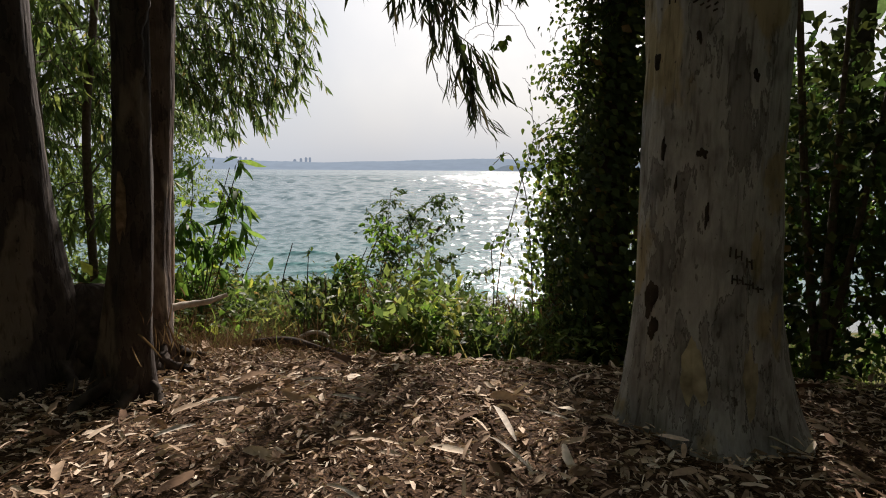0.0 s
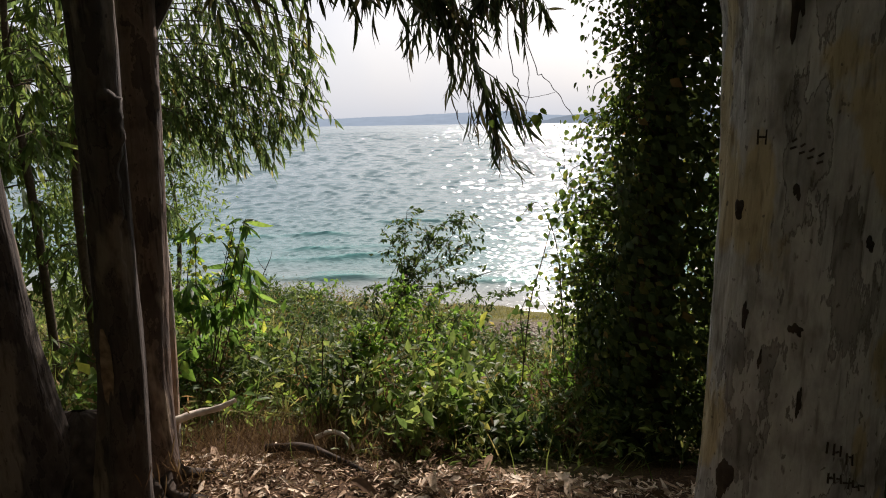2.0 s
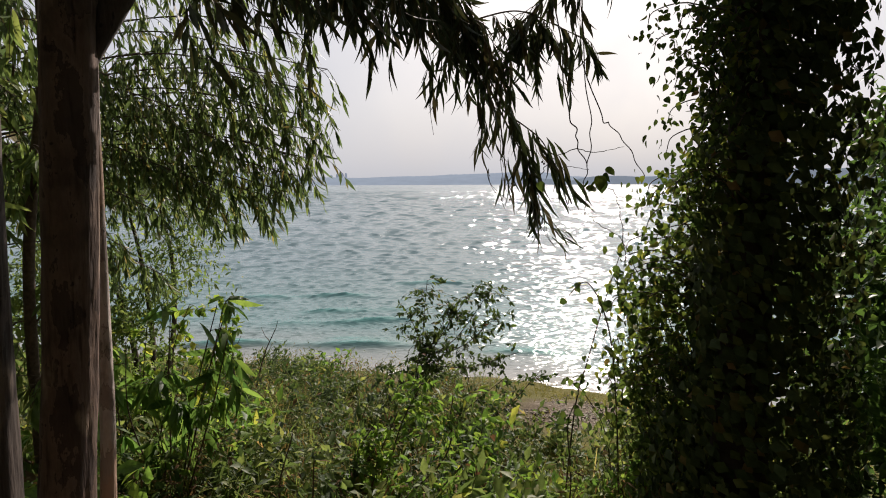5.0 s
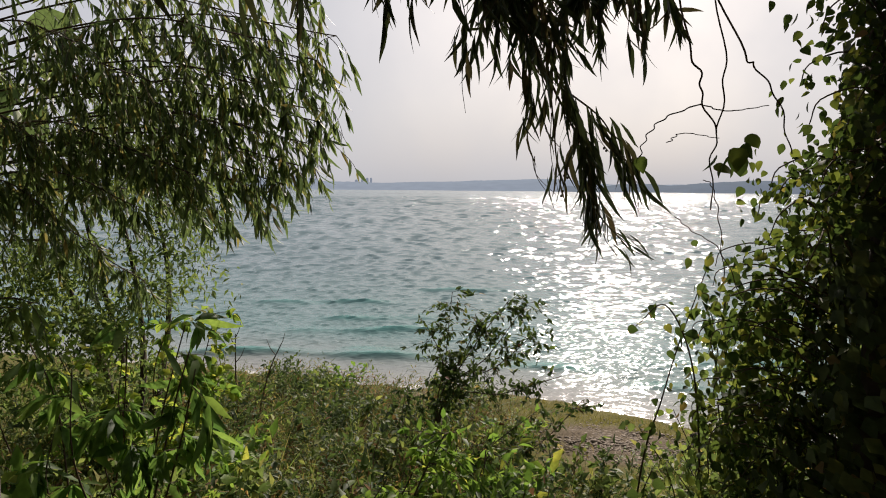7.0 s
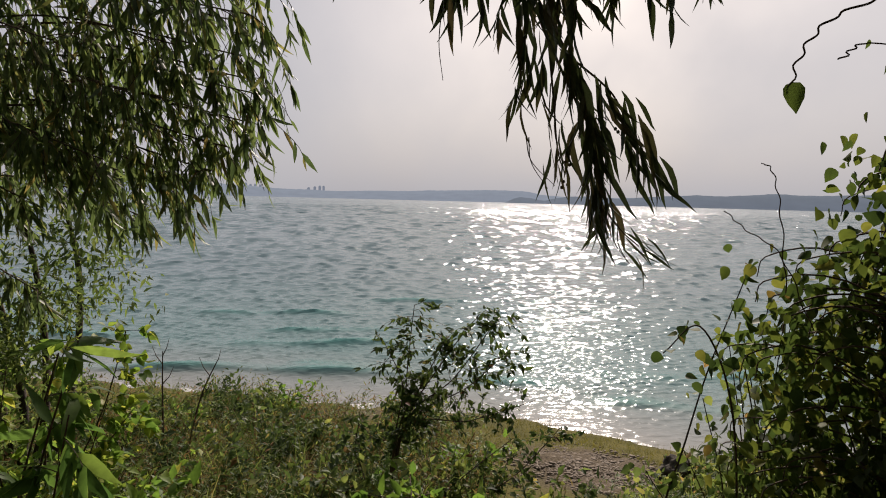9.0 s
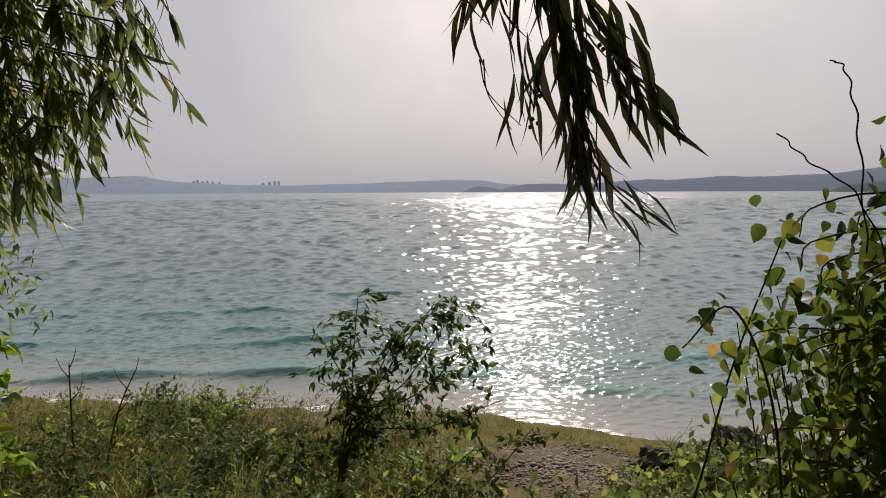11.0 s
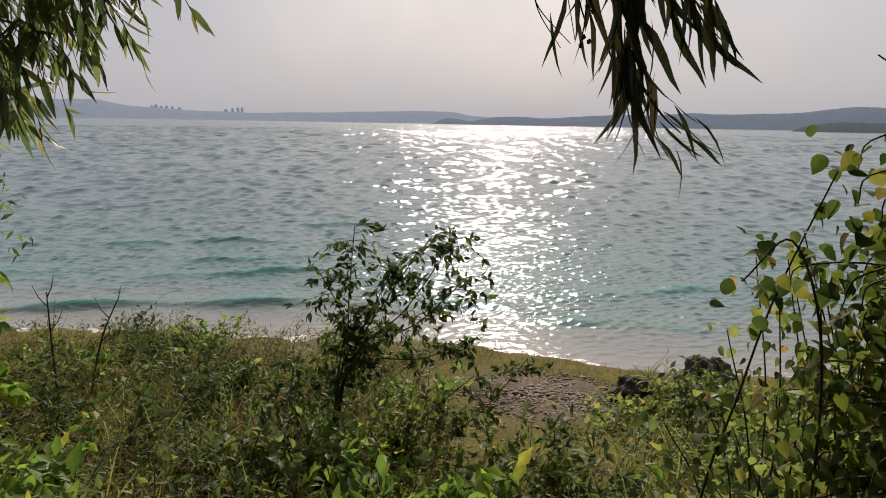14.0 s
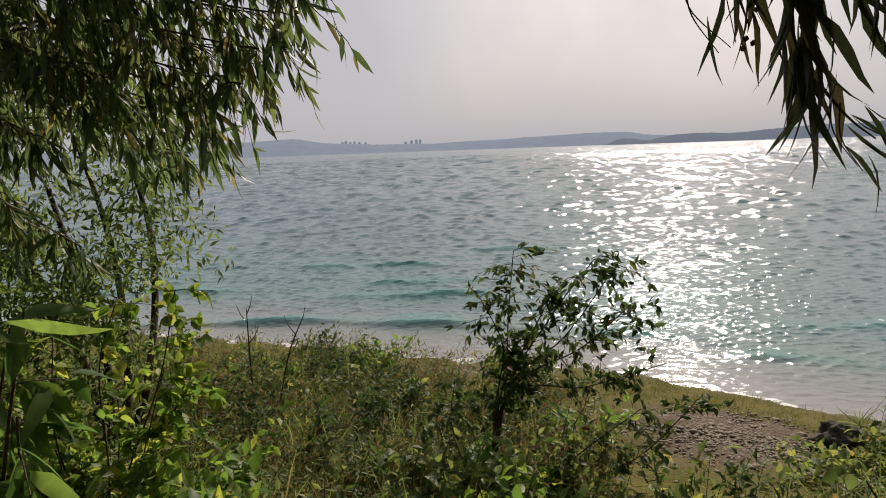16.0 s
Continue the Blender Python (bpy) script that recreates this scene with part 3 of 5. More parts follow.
def cloud(leaves, centre, size, n, leaf, template=None, seed=0, droop=0.6, wide=1.0, clumps=14, shell=0.0):
    """Leaves in clumps inside an ellipsoid, uneven and with gaps."""
    g = np.random.default_rng(seed)
    c = unit(g.normal(0, 1, (clumps, 3))) * g.uniform(0.25, 1.0, (clumps, 1)) ** 0.5
    rr = g.uniform(0.18, 0.42, clumps)
    which = g.integers(0, clumps, n)
    off = unit(g.normal(0, 1, (n, 3))) * g.uniform(shell, 1, (n, 1)) ** 0.5
    p = np.array(centre) + (c[which] + off * rr[which][:, None]) * np.array(size)
    d = g.normal(0, 1, (n, 3)) + np.array([0, 0, -droop])
    put_leaves(leaves, template or OVATE_LOW, p, d, g.normal(0, 0.6, (n, 3)) + (0, 0, 0.8), leaf * g.uniform(0.6, 1.25, n), wide)
    return p


# the great pale gum by the path
gum = thing("gum_tree", "massive old gum tree with pale mottled peeling bark", "tree", (0.98, 2.33, 0))
GUM_PTS = [(1.02, 2.33, -0.25), (1.0, 2.33, 0.1), (0.98, 2.325, 0.5), (0.968, 2.32, 0.9), (0.97, 2.32, 1.4), (0.968, 2.335, 1.9), (0.94, 2.37, 2.35)]
GUM_R = [0.305, 0.28, 0.25, 0.239, 0.241, 0.258, 0.335]
gum_line = spline(GUM_PTS, 160)


def gum_bumps(q, i):
    z = gum_line[i][2]
    s = 1 + 0.03 * math.sin(3 * q + 1.3 + 0.6 * z) + 0.02 * math.sin(5 * q - 1.2 * z + 1.3) + 0.012 * math.sin(17 * q + 2 * math.sin(z))
    s += 0.06 * fbm(math.cos(q) * 1.6, math.sin(q) * 1.6, z * 0.9) + 0.03 * fbm(math.cos(q) * 5, math.sin(q) * 5, z * 2.2) + 0.012 * fbm(math.cos(q) * 16, math.sin(q) * 16, z * 5)
    return s + math.exp(-max(z, -0.1) / 0.2) * 0.22 * (0.6 + 0.5 * math.sin(5 * q + 1.3))


def gum_at(angle, z, lift=0.003):
    """A place on the bark at a bearing in degrees and a height."""
    q = math.radians(angle) + math.pi
    i = int(np.argmin(np.abs(gum_line[:, 2] - z)))
    r = float(np.interp(i / 159, np.linspace(0, 1, len(GUM_R)), GUM_R)) * gum_bumps(q, i) + lift
    return np.array([gum_line[i][0] + r * math.cos(math.radians(angle)), gum_line[i][1] + r * math.sin(math.radians(angle)), z])


h = Heap()
tube(h, gum_line, GUM_R, 96, gum_bumps)
gum_trunk = part("trunk", h, GUM_BARK, gum)
# scars and fallen-bark patches
for k, (ang, z, w, hh, m, name) in enumerate(((-157, 0.5, 0.026, 0.075, DARK_WOOD, "scar"), (-154, 0.38, 0.018, 0.045, DARK_WOOD, "scar"), (-164, 1.317, 0.018, 0.026, DARK_WOOD, "knot"), (-152, 1.02, 0.008, 0.035, DARK_WOOD, "scar"), (-122, 1.006, 0.012, 0.014, DARK_WOOD, "knot"), (-119, 1.004, 0.012, 0.014, DARK_WOOD, "knot"),
                                                (-114, 0.8, 0.007, 0.04, DARK_WOOD, "scar"), (-85, 1.25, 0.012, 0.02, DARK_WOOD, "scar"), (-140, 0.9, 0.006, 0.03, DARK_WOOD, "scar"), (-128, 1.38, 0.009, 0.02, DARK_WOOD, "scar"), (-135, 1.95, 0.018, 0.14, DARK_WOOD, "scar"),
                                                (-121, 0.27, 0.035, 0.11, OCHRE, "bare_patch"), (-82, 0.25, 0.03, 0.12, OCHRE, "bare_patch"))):
    h = Heap()
    ring = np.linspace(0, 2 * math.pi, 30)
    rows = []
    for s in (0.02, 0.35, 0.7, 1.0):
        row = []
        for a in ring:
            f = s * (1 + 0.7 * fbm(math.cos(a) * 0.9 + k, math.sin(a) * 0.9, 2.0) + 0.12 * fbm(math.cos(a) * 3.1 + k, math.sin(a) * 3.1, 1.0)) if s > 0.1 else s
            row.append(gum_at(ang + math.degrees(f * w * math.cos(a) / 0.26), z + f * hh * math.sin(a), 0.0045 if s < 0.9 else 0.0005))
        rows.append(row)
    P = np.array(rows)
    part(name, grid_heap(P[..., 0], P[..., 1], P[..., 2]), m, gum_trunk, {"scar": "dark torn bark scar", "knot": "small dark knot", "bare_patch": "patch where bark has flaked off"}[name])


def carve(strokes, ang, z, size, name="carved_letter"):
    """Letter strokes cut into the bark, as thin dark grooves; places are across and up, in letter heights."""
    h = Heap()
    for s in strokes:
        tube(h, [gum_at(ang + math.degrees((x * size) / 0.26), z + y * size, 0.0005) for (x0, y0), (x1, y1) in zip(s[:-1], s[1:]) for x, y in ((x0, y0), ((x0 + x1) / 2, (y0 + y1) / 2), (x1, y1))], (0.0032, 0.0028), 6)
    part(name, h, DARK_WOOD, gum_trunk, "dark letter cut into the bark")


carve([[(0, 0), (0, 1)], [(0.6, 0), (0.6, 1)], [(0, 0.5), (0.6, 0.5)]], -154, 1.5, 0.04)
# worn lettering that cannot be read stays as bars
for k in range(5):
    carve([[(0, 0), (0.06 - 0.02 * k, 1)], [(0.1, 0.2 * k), (0.45, 0.15 * k + 0.1)]][: 1 + k % 2], -97 + 4.4 * k, 0.665 - 0.012 * k + 0.006 * (k % 3), 0.034, "carved_mark")
for k in range(6):
    carve([[(0, 0), (0.05 * k, 0.95)], [(0.5, 0.05), (0.45, 0.9 - 0.06 * k)], [(0.02, 0.5), (0.5, 0.42)]][k % 3:], -95 + 4.3 * k, 0.575 - 0.008 * k + 0.005 * (k % 2), 0.034, "carved_mark")
for k in range(4):
    carve([[(0, 0), (0.5, 0.2)], [(0.1, 0.6), (0.5, 0.9)]], -134 + 5 * k, 1.49 - 0.012 * k, 0.03, "carved_mark")
h = Heap()
trunk(h, [(0.93, 2.34, 1.4), (0.87, 2.345, 2.0), (0.73, 2.37, 2.5), (0.55, 2.45, 3.3), (0.35, 2.6, 4.6), (0.2, 2.9, 6.5)], [0.14, 0.185, 0.19, 0.17, 0.14, 0.08], 28, 60, 0.04, 2.0)
part("limb", h, GUM_BARK, gum)
h = Heap()
trunk(h, [(1.0, 2.36, 1.4), (1.06, 2.4, 2.0), (1.24, 2.48, 2.6), (1.6, 2.6, 3.6), (1.9, 2.6, 5.2), (2.0, 2.5, 7.0)], [0.14, 0.18, 0.19, 0.18, 0.14, 0.07], 28, 60, 0.04, 4.0)
part("limb", h, GUM_BARK, gum)

# the brown twin-stemmed tree and the leaning stem beside it, on one stool
twin = thing("coppiced_tree", "twin-stemmed brown-barked tree on a broad dark stool", "tree", (-1.45, 2.75, 0))
h = Heap()
trunk(h, [(-1.33, 2.54, -0.2), (-1.29, 2.52, 0.2), (-1.225, 2.5, 0.7), (-1.195, 2.48, 1.15), (-1.17, 2.46, 1.55), (-1.15, 2.44, 2.05), (-1.18, 2.4, 2.9), (-1.4, 2.3, 4.5), (-1.5, 2.3, 6.5)],
      [0.105, 0.086, 0.072, 0.068, 0.066, 0.07, 0.072, 0.065, 0.05], 44, 150, 0.07, 0.3, (0.24, 0.5, 4))
part("stem", h, BROWN_BARK, twin)
h = Heap()
tube(h, spline([(-1.262, 2.458, 0.2), (-1.202, 2.448, 0.6), (-1.172, 2.448, 0.95), (-1.157, 2.438, 1.2), (-1.127, 2.428, 1.45), (-1.102, 2.418, 1.62), (-1.127, 2.408, 1.72), (-1.137, 2.408, 2.1), (-1.162, 2.378, 2.6)], 60),
     [0.026, 0.022, 0.02, 0.022, 0.019, 0.03, 0.018, 0.017, 0.015], 10, lambda q, i: 1 + 0.25 * math.sin(0.9 * i + q) + 0.2 * math.sin(2.3 * i))
part("vine_stem", h, BROWN_BARK, twin, "dark knotty climbing stem grown onto the bark")
h = Heap()
trunk(h, [(-1.41, 2.92, -0.25), (-1.4, 2.96, 0.2), (-1.385, 3.0, 0.7), (-1.345, 3.01, 1.2), (-1.315, 3.02, 1.8), (-1.285, 3.03, 2.3), (-1.27, 3.1, 3.0), (-1.28, 3.3, 4.6), (-1.3, 3.5, 6.5)],
      [0.115, 0.088, 0.076, 0.074, 0.074, 0.076, 0.07, 0.055, 0.04], 44, 150, 0.06, 2.1, (0.18, 0.55, 4))
part("stem", h, RED_BARK, twin, "reddish-brown smooth stem with pale flakes")
h = Heap()
trunk(h, [(-1.5, 3.28, -0.35), (-1.44, 3.3, 0.6), (-1.425, 3.3, 1.3), (-1.41, 3.3, 2.0), (-1.36, 3.32, 2.7), (-1.2, 3.45, 3.6)], [0.035, 0.026, 0.023, 0.022, 0.022, 0.02], 16, 60, 0.05, 1.0)
part("stem", h, PALE_STEM, twin, "slim pale grey stem")
h = Heap()
trunk(h, [(-1.9, 2.75, -0.1), (-1.865, 2.74, 0.4), (-1.85, 2.74, 0.8), (-1.855, 2.74, 1.3), (-1.875, 2.75, 2.0), (-2.0, 2.8, 3.2), (-2.3, 2.9, 5.5)],
      [0.27, 0.175, 0.125, 0.11, 0.105, 0.1, 0.06], 30, 110, 0.06, 3.3, (0.3, 0.45, 3))
part("stem", h, BROWN_BARK, twin)
h = Heap()
p = spline([(-1.75, 2.86, -0.2), (-1.75, 2.87, 0.05), (-1.7, 2.88, 0.25), (-1.66, 2.88, 0.36), (-1.66, 2.88, 0.41)], 40)
tube(h, p, [0.56, 0.48, 0.34, 0.17, 0.03], 110, lambda q, i: (1 + 0.1 * math.sin(7 * q + 0.08 * i) + 0.05 * math.sin(13 * q + 1) + 0.22 * fbm(math.cos(q) * 2.5, math.sin(q) * 2.5, i * 0.06) + 0.16 * fbm(math.cos(q) * 9, math.sin(q) * 9, i * 0.25)) / math.sqrt(math.cos(q) ** 2 + (math.sin(q) / 0.36) ** 2))
part("stool", h, DARK_WOOD, twin, "broad dark rooted stump")
for k, (x0, y0, ang, ln) in enumerate(((-1.27, 2.5, -0.3, 0.3), (-1.3, 2.46, -0.9, 0.28), (-1.36, 2.45, -1.7, 0.3), (-1.33, 2.9, -0.4, 0.3), (-1.32, 3.0, 0.1, 0.26), (-1.6, 2.66, -1.5, 0.25), (-1.85, 2.66, -1.8, 0.28))):
    h = Heap()
    u = np.linspace(0, 1, 24)
    w = 0.04 * np.sin(7 * u + k)
    tube(h, np.stack([x0 + ln * u * math.cos(ang) - w * math.sin(ang), y0 + ln * u * math.sin(ang) + w * math.cos(ang), 0.1 * (1 - u) ** 2.2 - 0.015 * u], -1), (0.026, 0.018, 0.006), 10, lambda q, i: 1 + 0.18 * math.sin(3 * q + 0.7 * i) + 0.1 * math.sin(2.1 * i))
    part("root", h, DARK_WOOD, twin)
h = Heap()
g = np.random.default_rng(17)
n = 70
sz = g.uniform(0.04, 0.15, n)
a = g.uniform(-1.9, 0.6, n)
rr = g.uniform(0.1, 0.2, n)
put_leaves(h, CHIP, np.stack([-1.36 + rr * np.cos(a), np.where(np.arange(n) % 2, 2.55, 2.95) + rr * np.sin(a), 0.03 + 0.4 * g.random(n) ** 1.6], -1), g.normal(0, 0.4, (n, 3)) + (0, 0, -1), np.stack([np.cos(a), np.sin(a), 0 * a], -1) + g.normal(0, 0.5, (n, 3)), sz, 0.3)
tagged(part("bark_fringe", h, DRY_GRASS, twin, "hanging shreds of brown bark"), kind="stuff")

h = Heap()
put_leaves(h, CHIP, [(-1.225, 2.412, 0.93)], [(-0.03, 0.0, -1)], [(0.15, -1, 0)], 0.3, 0.55)
part("bare_patch", h, STEM_PATCH, twin, "pale ochre strip where bark has come off")

# limbs of the twin tree and its hanging foliage
h = Heap()
tube(h, spline([(-1.29, 3.06, 1.95), (-1.16, 3.12, 2.2), (-0.98, 3.22, 2.6), (-0.75, 3.4, 3.6), (-0.5, 3.6, 5)], 40), (0.045, 0.036, 0.02), 10)
part("limb", h, BROWN_BARK, twin)
h = Heap()
tube(h, spline([(-1.2, 3.13, 2.16), (-0.95, 3.6, 2.38), (-0.62, 4.1, 2.56), (-0.3, 4.42, 2.53), (-0.13, 4.62, 2.34), (0, 4.72, 2.05), (0.16, 4.76, 1.75)], 60), (0.017, 0.012, 0.008, 0.004), 10)
spray = part("limb", h, TWIG, twin)
lv, tw = Heap(), Heap()
drooping(lv, tw, [(-0.85, 3.75, 2.44), (-0.5, 4.25, 2.56), (-0.2, 4.5, 2.47), (-0.05, 4.66, 2.26)], 0.008, 0.004, 44, 0.42, 0.16, 10, None, 0.02, 0.6, 0.85, 3, 1.0, (0.06, 0, 0))
drooping(lv, tw, [(0.55, 4.4, 3.1), (0.45, 4.55, 2.8), (0.25, 4.68, 2.55), (0.1, 4.7, 2.4)], 0.008, 0.003, 24, 0.36, 0.16, 10, None, 0.0, 0.7, 0.8, 5)
drooping(lv, tw, [(-0.75, 3.85, 2.62), (-0.42, 4.25, 2.66), (-0.2, 4.5, 2.55), (-0.13, 4.62, 2.4)], 0.006, 0.003, 26, 0.4, 0.15, 9, None, 0.0, 0.7, 0.8, 9)
drooping(lv, tw, [(-1.0, 3.7, 2.5), (-0.7, 4.1, 2.6), (-0.4, 4.4, 2.55), (-0.2, 4.6, 2.4)], 0.006, 0.003, 30, 0.45, 0.15, 10, None, 0.0, 0.6, 0.85, 13)
drooping(lv, tw, [(-1.14, 3.25, 2.2), (-0.98, 3.5, 2.34), (-0.85, 3.75, 2.45), (-0.6, 4.1, 2.57)], 0.006, 0.003, 22, 0.4, 0.14, 9, None, 0.0, 0.6, 0.85, 15)
drooping(lv, tw, [(-0.2, 4.6, 2.42), (0.1, 4.65, 2.5), (0.3, 4.7, 2.45), (0.5, 4.7, 2.35)], 0.005, 0.002, 16, 0.3, 0.15, 9, None, 0.1, 0.5, 0.9, 14)
# the hanging spray in front of the water: sub-twigs, each with its sickle leaves
g = np.random.default_rng(7)
for pts, n, lo, hi, side, broad in ((((-0.02, 4.72, 2.14), (0.1, 4.74, 1.95), (0.17, 4.75, 1.78), (0.215, 4.75, 1.62), (0.245, 4.75, 1.43)), 92, 0.15, 0.25, 0.22, 0.8),
                                    (((0.1, 4.74, 1.95), (0.26, 4.76, 1.83), (0.34, 4.77, 1.7), (0.42, 4.77, 1.58)), 44, 0.15, 0.23, 0.42, 0.8),
                                    (((0.02, 4.73, 2.05), (0.05, 4.72, 1.8), (0.07, 4.71, 1.62), (0.1, 4.71, 1.53)), 12, 0.13, 0.19, 0.05, 0.6),
                                    (((-0.04, 4.72, 2.16), (-0.06, 4.7, 1.98), (-0.07, 4.7, 1.86), (-0.06, 4.7, 1.8)), 14, 0.14, 0.21, 0.08, 0.7),
                                    (((0.245, 4.75, 1.43), (0.29, 4.75, 1.37), (0.34, 4.76, 1.32), (0.39, 4.76, 1.28)), 11, 0.12, 0.18, 0.95, 0.5)):
    c = spline(pts, 30)
    tube(tw, c, (0.0045, 0.0018), 6)
    q = g.integers(6, 30, n)
    single_leaves(spray, SICKLE, BACKLIT_GUM_LEAF, c[q] + g.normal(0, 0.022, (n, 3)) * (1, 1.6, 1), g.normal(0, 0.2, (n, 3)) + (side, 0, -1), g.normal(0, 1, (n, 3)), g.uniform(lo, hi, n), broad)
for x0, z0, x1, z1 in ((-0.04, 1.66, 0.07, 1.49), (-0.03, 1.66, 0.045, 1.48), (0.04, 1.85, 0.08, 1.5), (0.06, 1.8, 0.1, 1.55), (0.28, 1.38, 0.345, 1.22), (0.3, 1.36, 0.355, 1.21), (-0.35, 2.1, -0.34, 1.85)):
    tube(tw, spline([(x0, 4.73, z0), (x0 * 0.7 + x1 * 0.3 - 0.01, 4.73, z0 * 0.5 + z1 * 0.5), (x1, 4.73, z1)], 14), (0.0022, 0.001), 4)
# seed capsules on the bare twigs
for x, z in ((0.1, 1.57), (0.115, 1.56), (0.095, 1.5), (0.11, 1.49), (0.25, 1.44), (0.27, 1.69), (0.28, 1.68), (0.09, 1.48)):
    tube(tw, [(x, 4.72, z), (x + 0.003, 4.72, z + 0.006), (x + 0.004, 4.72, z + 0.012)], (0.003, 0.007, 0.002), 7)
part("twig", tw, TWIG, twin)
part("foliage", lv, BACKLIT_GUM_LEAF, twin, "long hanging gum leaves painted dark as if backlit")

# the leafy gum behind, on the left
left = thing("young_gum_tree", "young gum tree with dense drooping green foliage", "tree", (-5.0, 6.3, -0.9))
h = Heap()
trunk(h, [(-5.0, 6.3, -1.1), (-4.95, 6.25, 0.3), (-4.85, 6.2, 1.5), (-4.8, 6.1, 3.0), (-4.7, 6.0, 5.5)], [0.1, 0.085, 0.07, 0.05, 0.02], 18, 60, 0.04, 0.0)
part("trunk", h, BROWN_BARK, left)
lv, tw = Heap(), Heap()
tips = ((-0.98, 5.2, 2.36), (-1.08, 5.1, 2.22), (-1.15, 5.3, 2.6), (-1.12, 5.2, 1.98), (-1.25, 5.25, 1.82), (-1.42, 5.3, 1.72), (-1.3, 5.0, 2.3), (-1.6, 5.1, 1.9), (-1.75, 5.2, 1.62), (-1.5, 5.3, 2.5),
        (-1.9, 5.1, 2.1), (-2.1, 5.2, 1.75), (-2.2, 5.3, 1.45), (-2.3, 5.0, 2.3), (-2.6, 5.1, 1.8), (-2.7, 5.3, 1.4), (-3.0, 5.1, 2.2), (-3.1, 5.3, 1.6), (-1.2, 5.4, 2.95), (-1.7, 5.2, 2.9), (-2.3, 5.2, 2.9), (-3.0, 5.2, 2.8), (-1.4, 5.6, 3.4), (-2.4, 5.4, 3.4),
        (-2.4, 5.7, 0.95), (-1.55, 5.4, 1.5), (-1.35, 5.2, 2.1), (-1.05, 5.2, 2.2), (-1.1, 5.15, 2.06), (-1.1, 5.2, 1.92), (-1.14, 5.2, 1.8), (-1.18, 5.15, 1.68), (-1.27, 5.2, 1.58), (-1.45, 5.25, 1.56), (-2.6, 5.5, 1.2), (-1.75, 5.6, 1.35))
for k, end in enumerate(tips):
    e = np.array(end) - (0.07, 0, 0.05)
    a = np.array((-4.85, 6.2, max(0.9, e[2] - 0.1)))
    drooping(lv, tw, [a, a + (e - a) * 0.4 + (0, 0, 0.2), a + (e - a) * 0.75 + (0, 0, 0.22), e], 0.009, 0.003, 36, 0.34 if end[2] > 1.5 else 0.26, 0.108, 9, LANCE_LOW, 0.42, 0.5, 0.85, 100 + k, 1.2, (0.04, 0, 0))
part("twig", tw, TWIG, left)
part("foliage", lv, GUM_LEAF, left)

# a small-leaved tree beside it
olive = thing("small_leaved_tree", "dense small-leaved tree standing on the bank", "tree", (-3.5, 6.8, -1.0))
h = Heap()
for k in range(4):
    trunk(h, [(-3.5, 6.8, -1.2), (-3.5 + 0.15 * k, 6.8, -0.2), (-3.8 + 0.25 * k, 6.7 + 0.1 * k, 0.8), (-4.0 + 0.3 * k, 6.7, 1.8)], [0.035, 0.028, 0.02, 0.006], 10, 30, 0.05, float(k))
part("trunk", h, BROWN_BARK, olive)
lv = Heap()
cloud(lv, (-3.4, 6.65, 1.15), (1.05, 0.5, 0.95), 7500, 0.062, MINI_LANCE, 62, 0.7, 2.2, 70)
cloud(lv, (-3.9, 6.5, 0.1), (1.2, 0.5, 0.7), 5500, 0.062, MINI, 63, 0.5, 0.7, 50)
part("foliage", lv, OLIVE_LEAF, olive)

# slender stems and leafy scrub at the back on the left
for k in range(7):
    x, y = -2.3 - 0.34 * k + 0.2 * math.sin(5 * k), 4.1 + 0.5 * math.sin(2.3 * k)
    z = float(land(x, y))
    t = thing("slender_tree", "slender young tree with drooping dark green leaves", "tree", (x, y, z), "thicket on the bank")
    h, lv = Heap(), Heap()
    top = (x + 0.15 * math.sin(k), y + 0.1, 3.4)
    pts = [(x, y, z - 0.1), (x + 0.05 * math.sin(3 * k), y, z + 1.4), (x + 0.1 * math.sin(3 * k + 1), y + 0.1, z + 2.6), top]
    tube(h, spline(pts, 40), (0.03, 0.025, 0.012), 8)
    part("trunk", h, TWIG, t)
    g = np.random.default_rng(300 + k)
    for j in range(13):
        tw = Heap()
        z1 = g.uniform(0.1, 3.2)
        b = np.array([x, y, z1])
        e = b + np.array([g.uniform(-0.5, 0.5), g.uniform(-0.5, 0.3), 0.15])
        drooping(lv, tw, [b, b * 0.5 + e * 0.5 + (0, 0, 0.1), e], 0.006, 0.002, 9, 0.35, 0.11, 8, LANCE_LOW, 0.1, 0.6, 0.7, 900 + 20 * k + j, 1.5)
        part("branch", tw, TWIG, t)
    part("foliage", lv, OLIVE_LEAF, t)

# ivy-grown trunk
ivy = thing("ivy_covered_tree", "dead tree trunk smothered in dark climbing ivy", "tree", (1.08, 3.95, -0.3))
h = Heap()
trunk(h, [(1.1, 3.95, -0.5), (1.08, 3.95, 0.8), (1.1, 3.96, 2.2), (1.15, 4.0, 3.6), (1.2, 4.0, 5.0)], [0.13, 0.11, 0.10, 0.09, 0.06], 20, 60, 0.06, 1.0)
part("trunk", h, DARK_WOOD, ivy)
g = np.random.default_rng(31)
lv = Heap()
n = 12500
zz = g.uniform(-0.3, 4.4, n)
aa = g.uniform(0, 2 * math.pi, n)
wide = 0.36 + 0.05 * np.sin(2.1 * zz + 1) + 0.04 * np.sin(5 * zz) + 0.05 * np.sin(3 * aa + zz * 2)
rr = wide * np.sqrt(g.uniform(0.1, 1.15, n))
cx = 1.14 + 0.03 * zz
p = np.stack([cx + rr * np.cos(aa), 3.96 + rr * np.sin(aa), zz], -1)
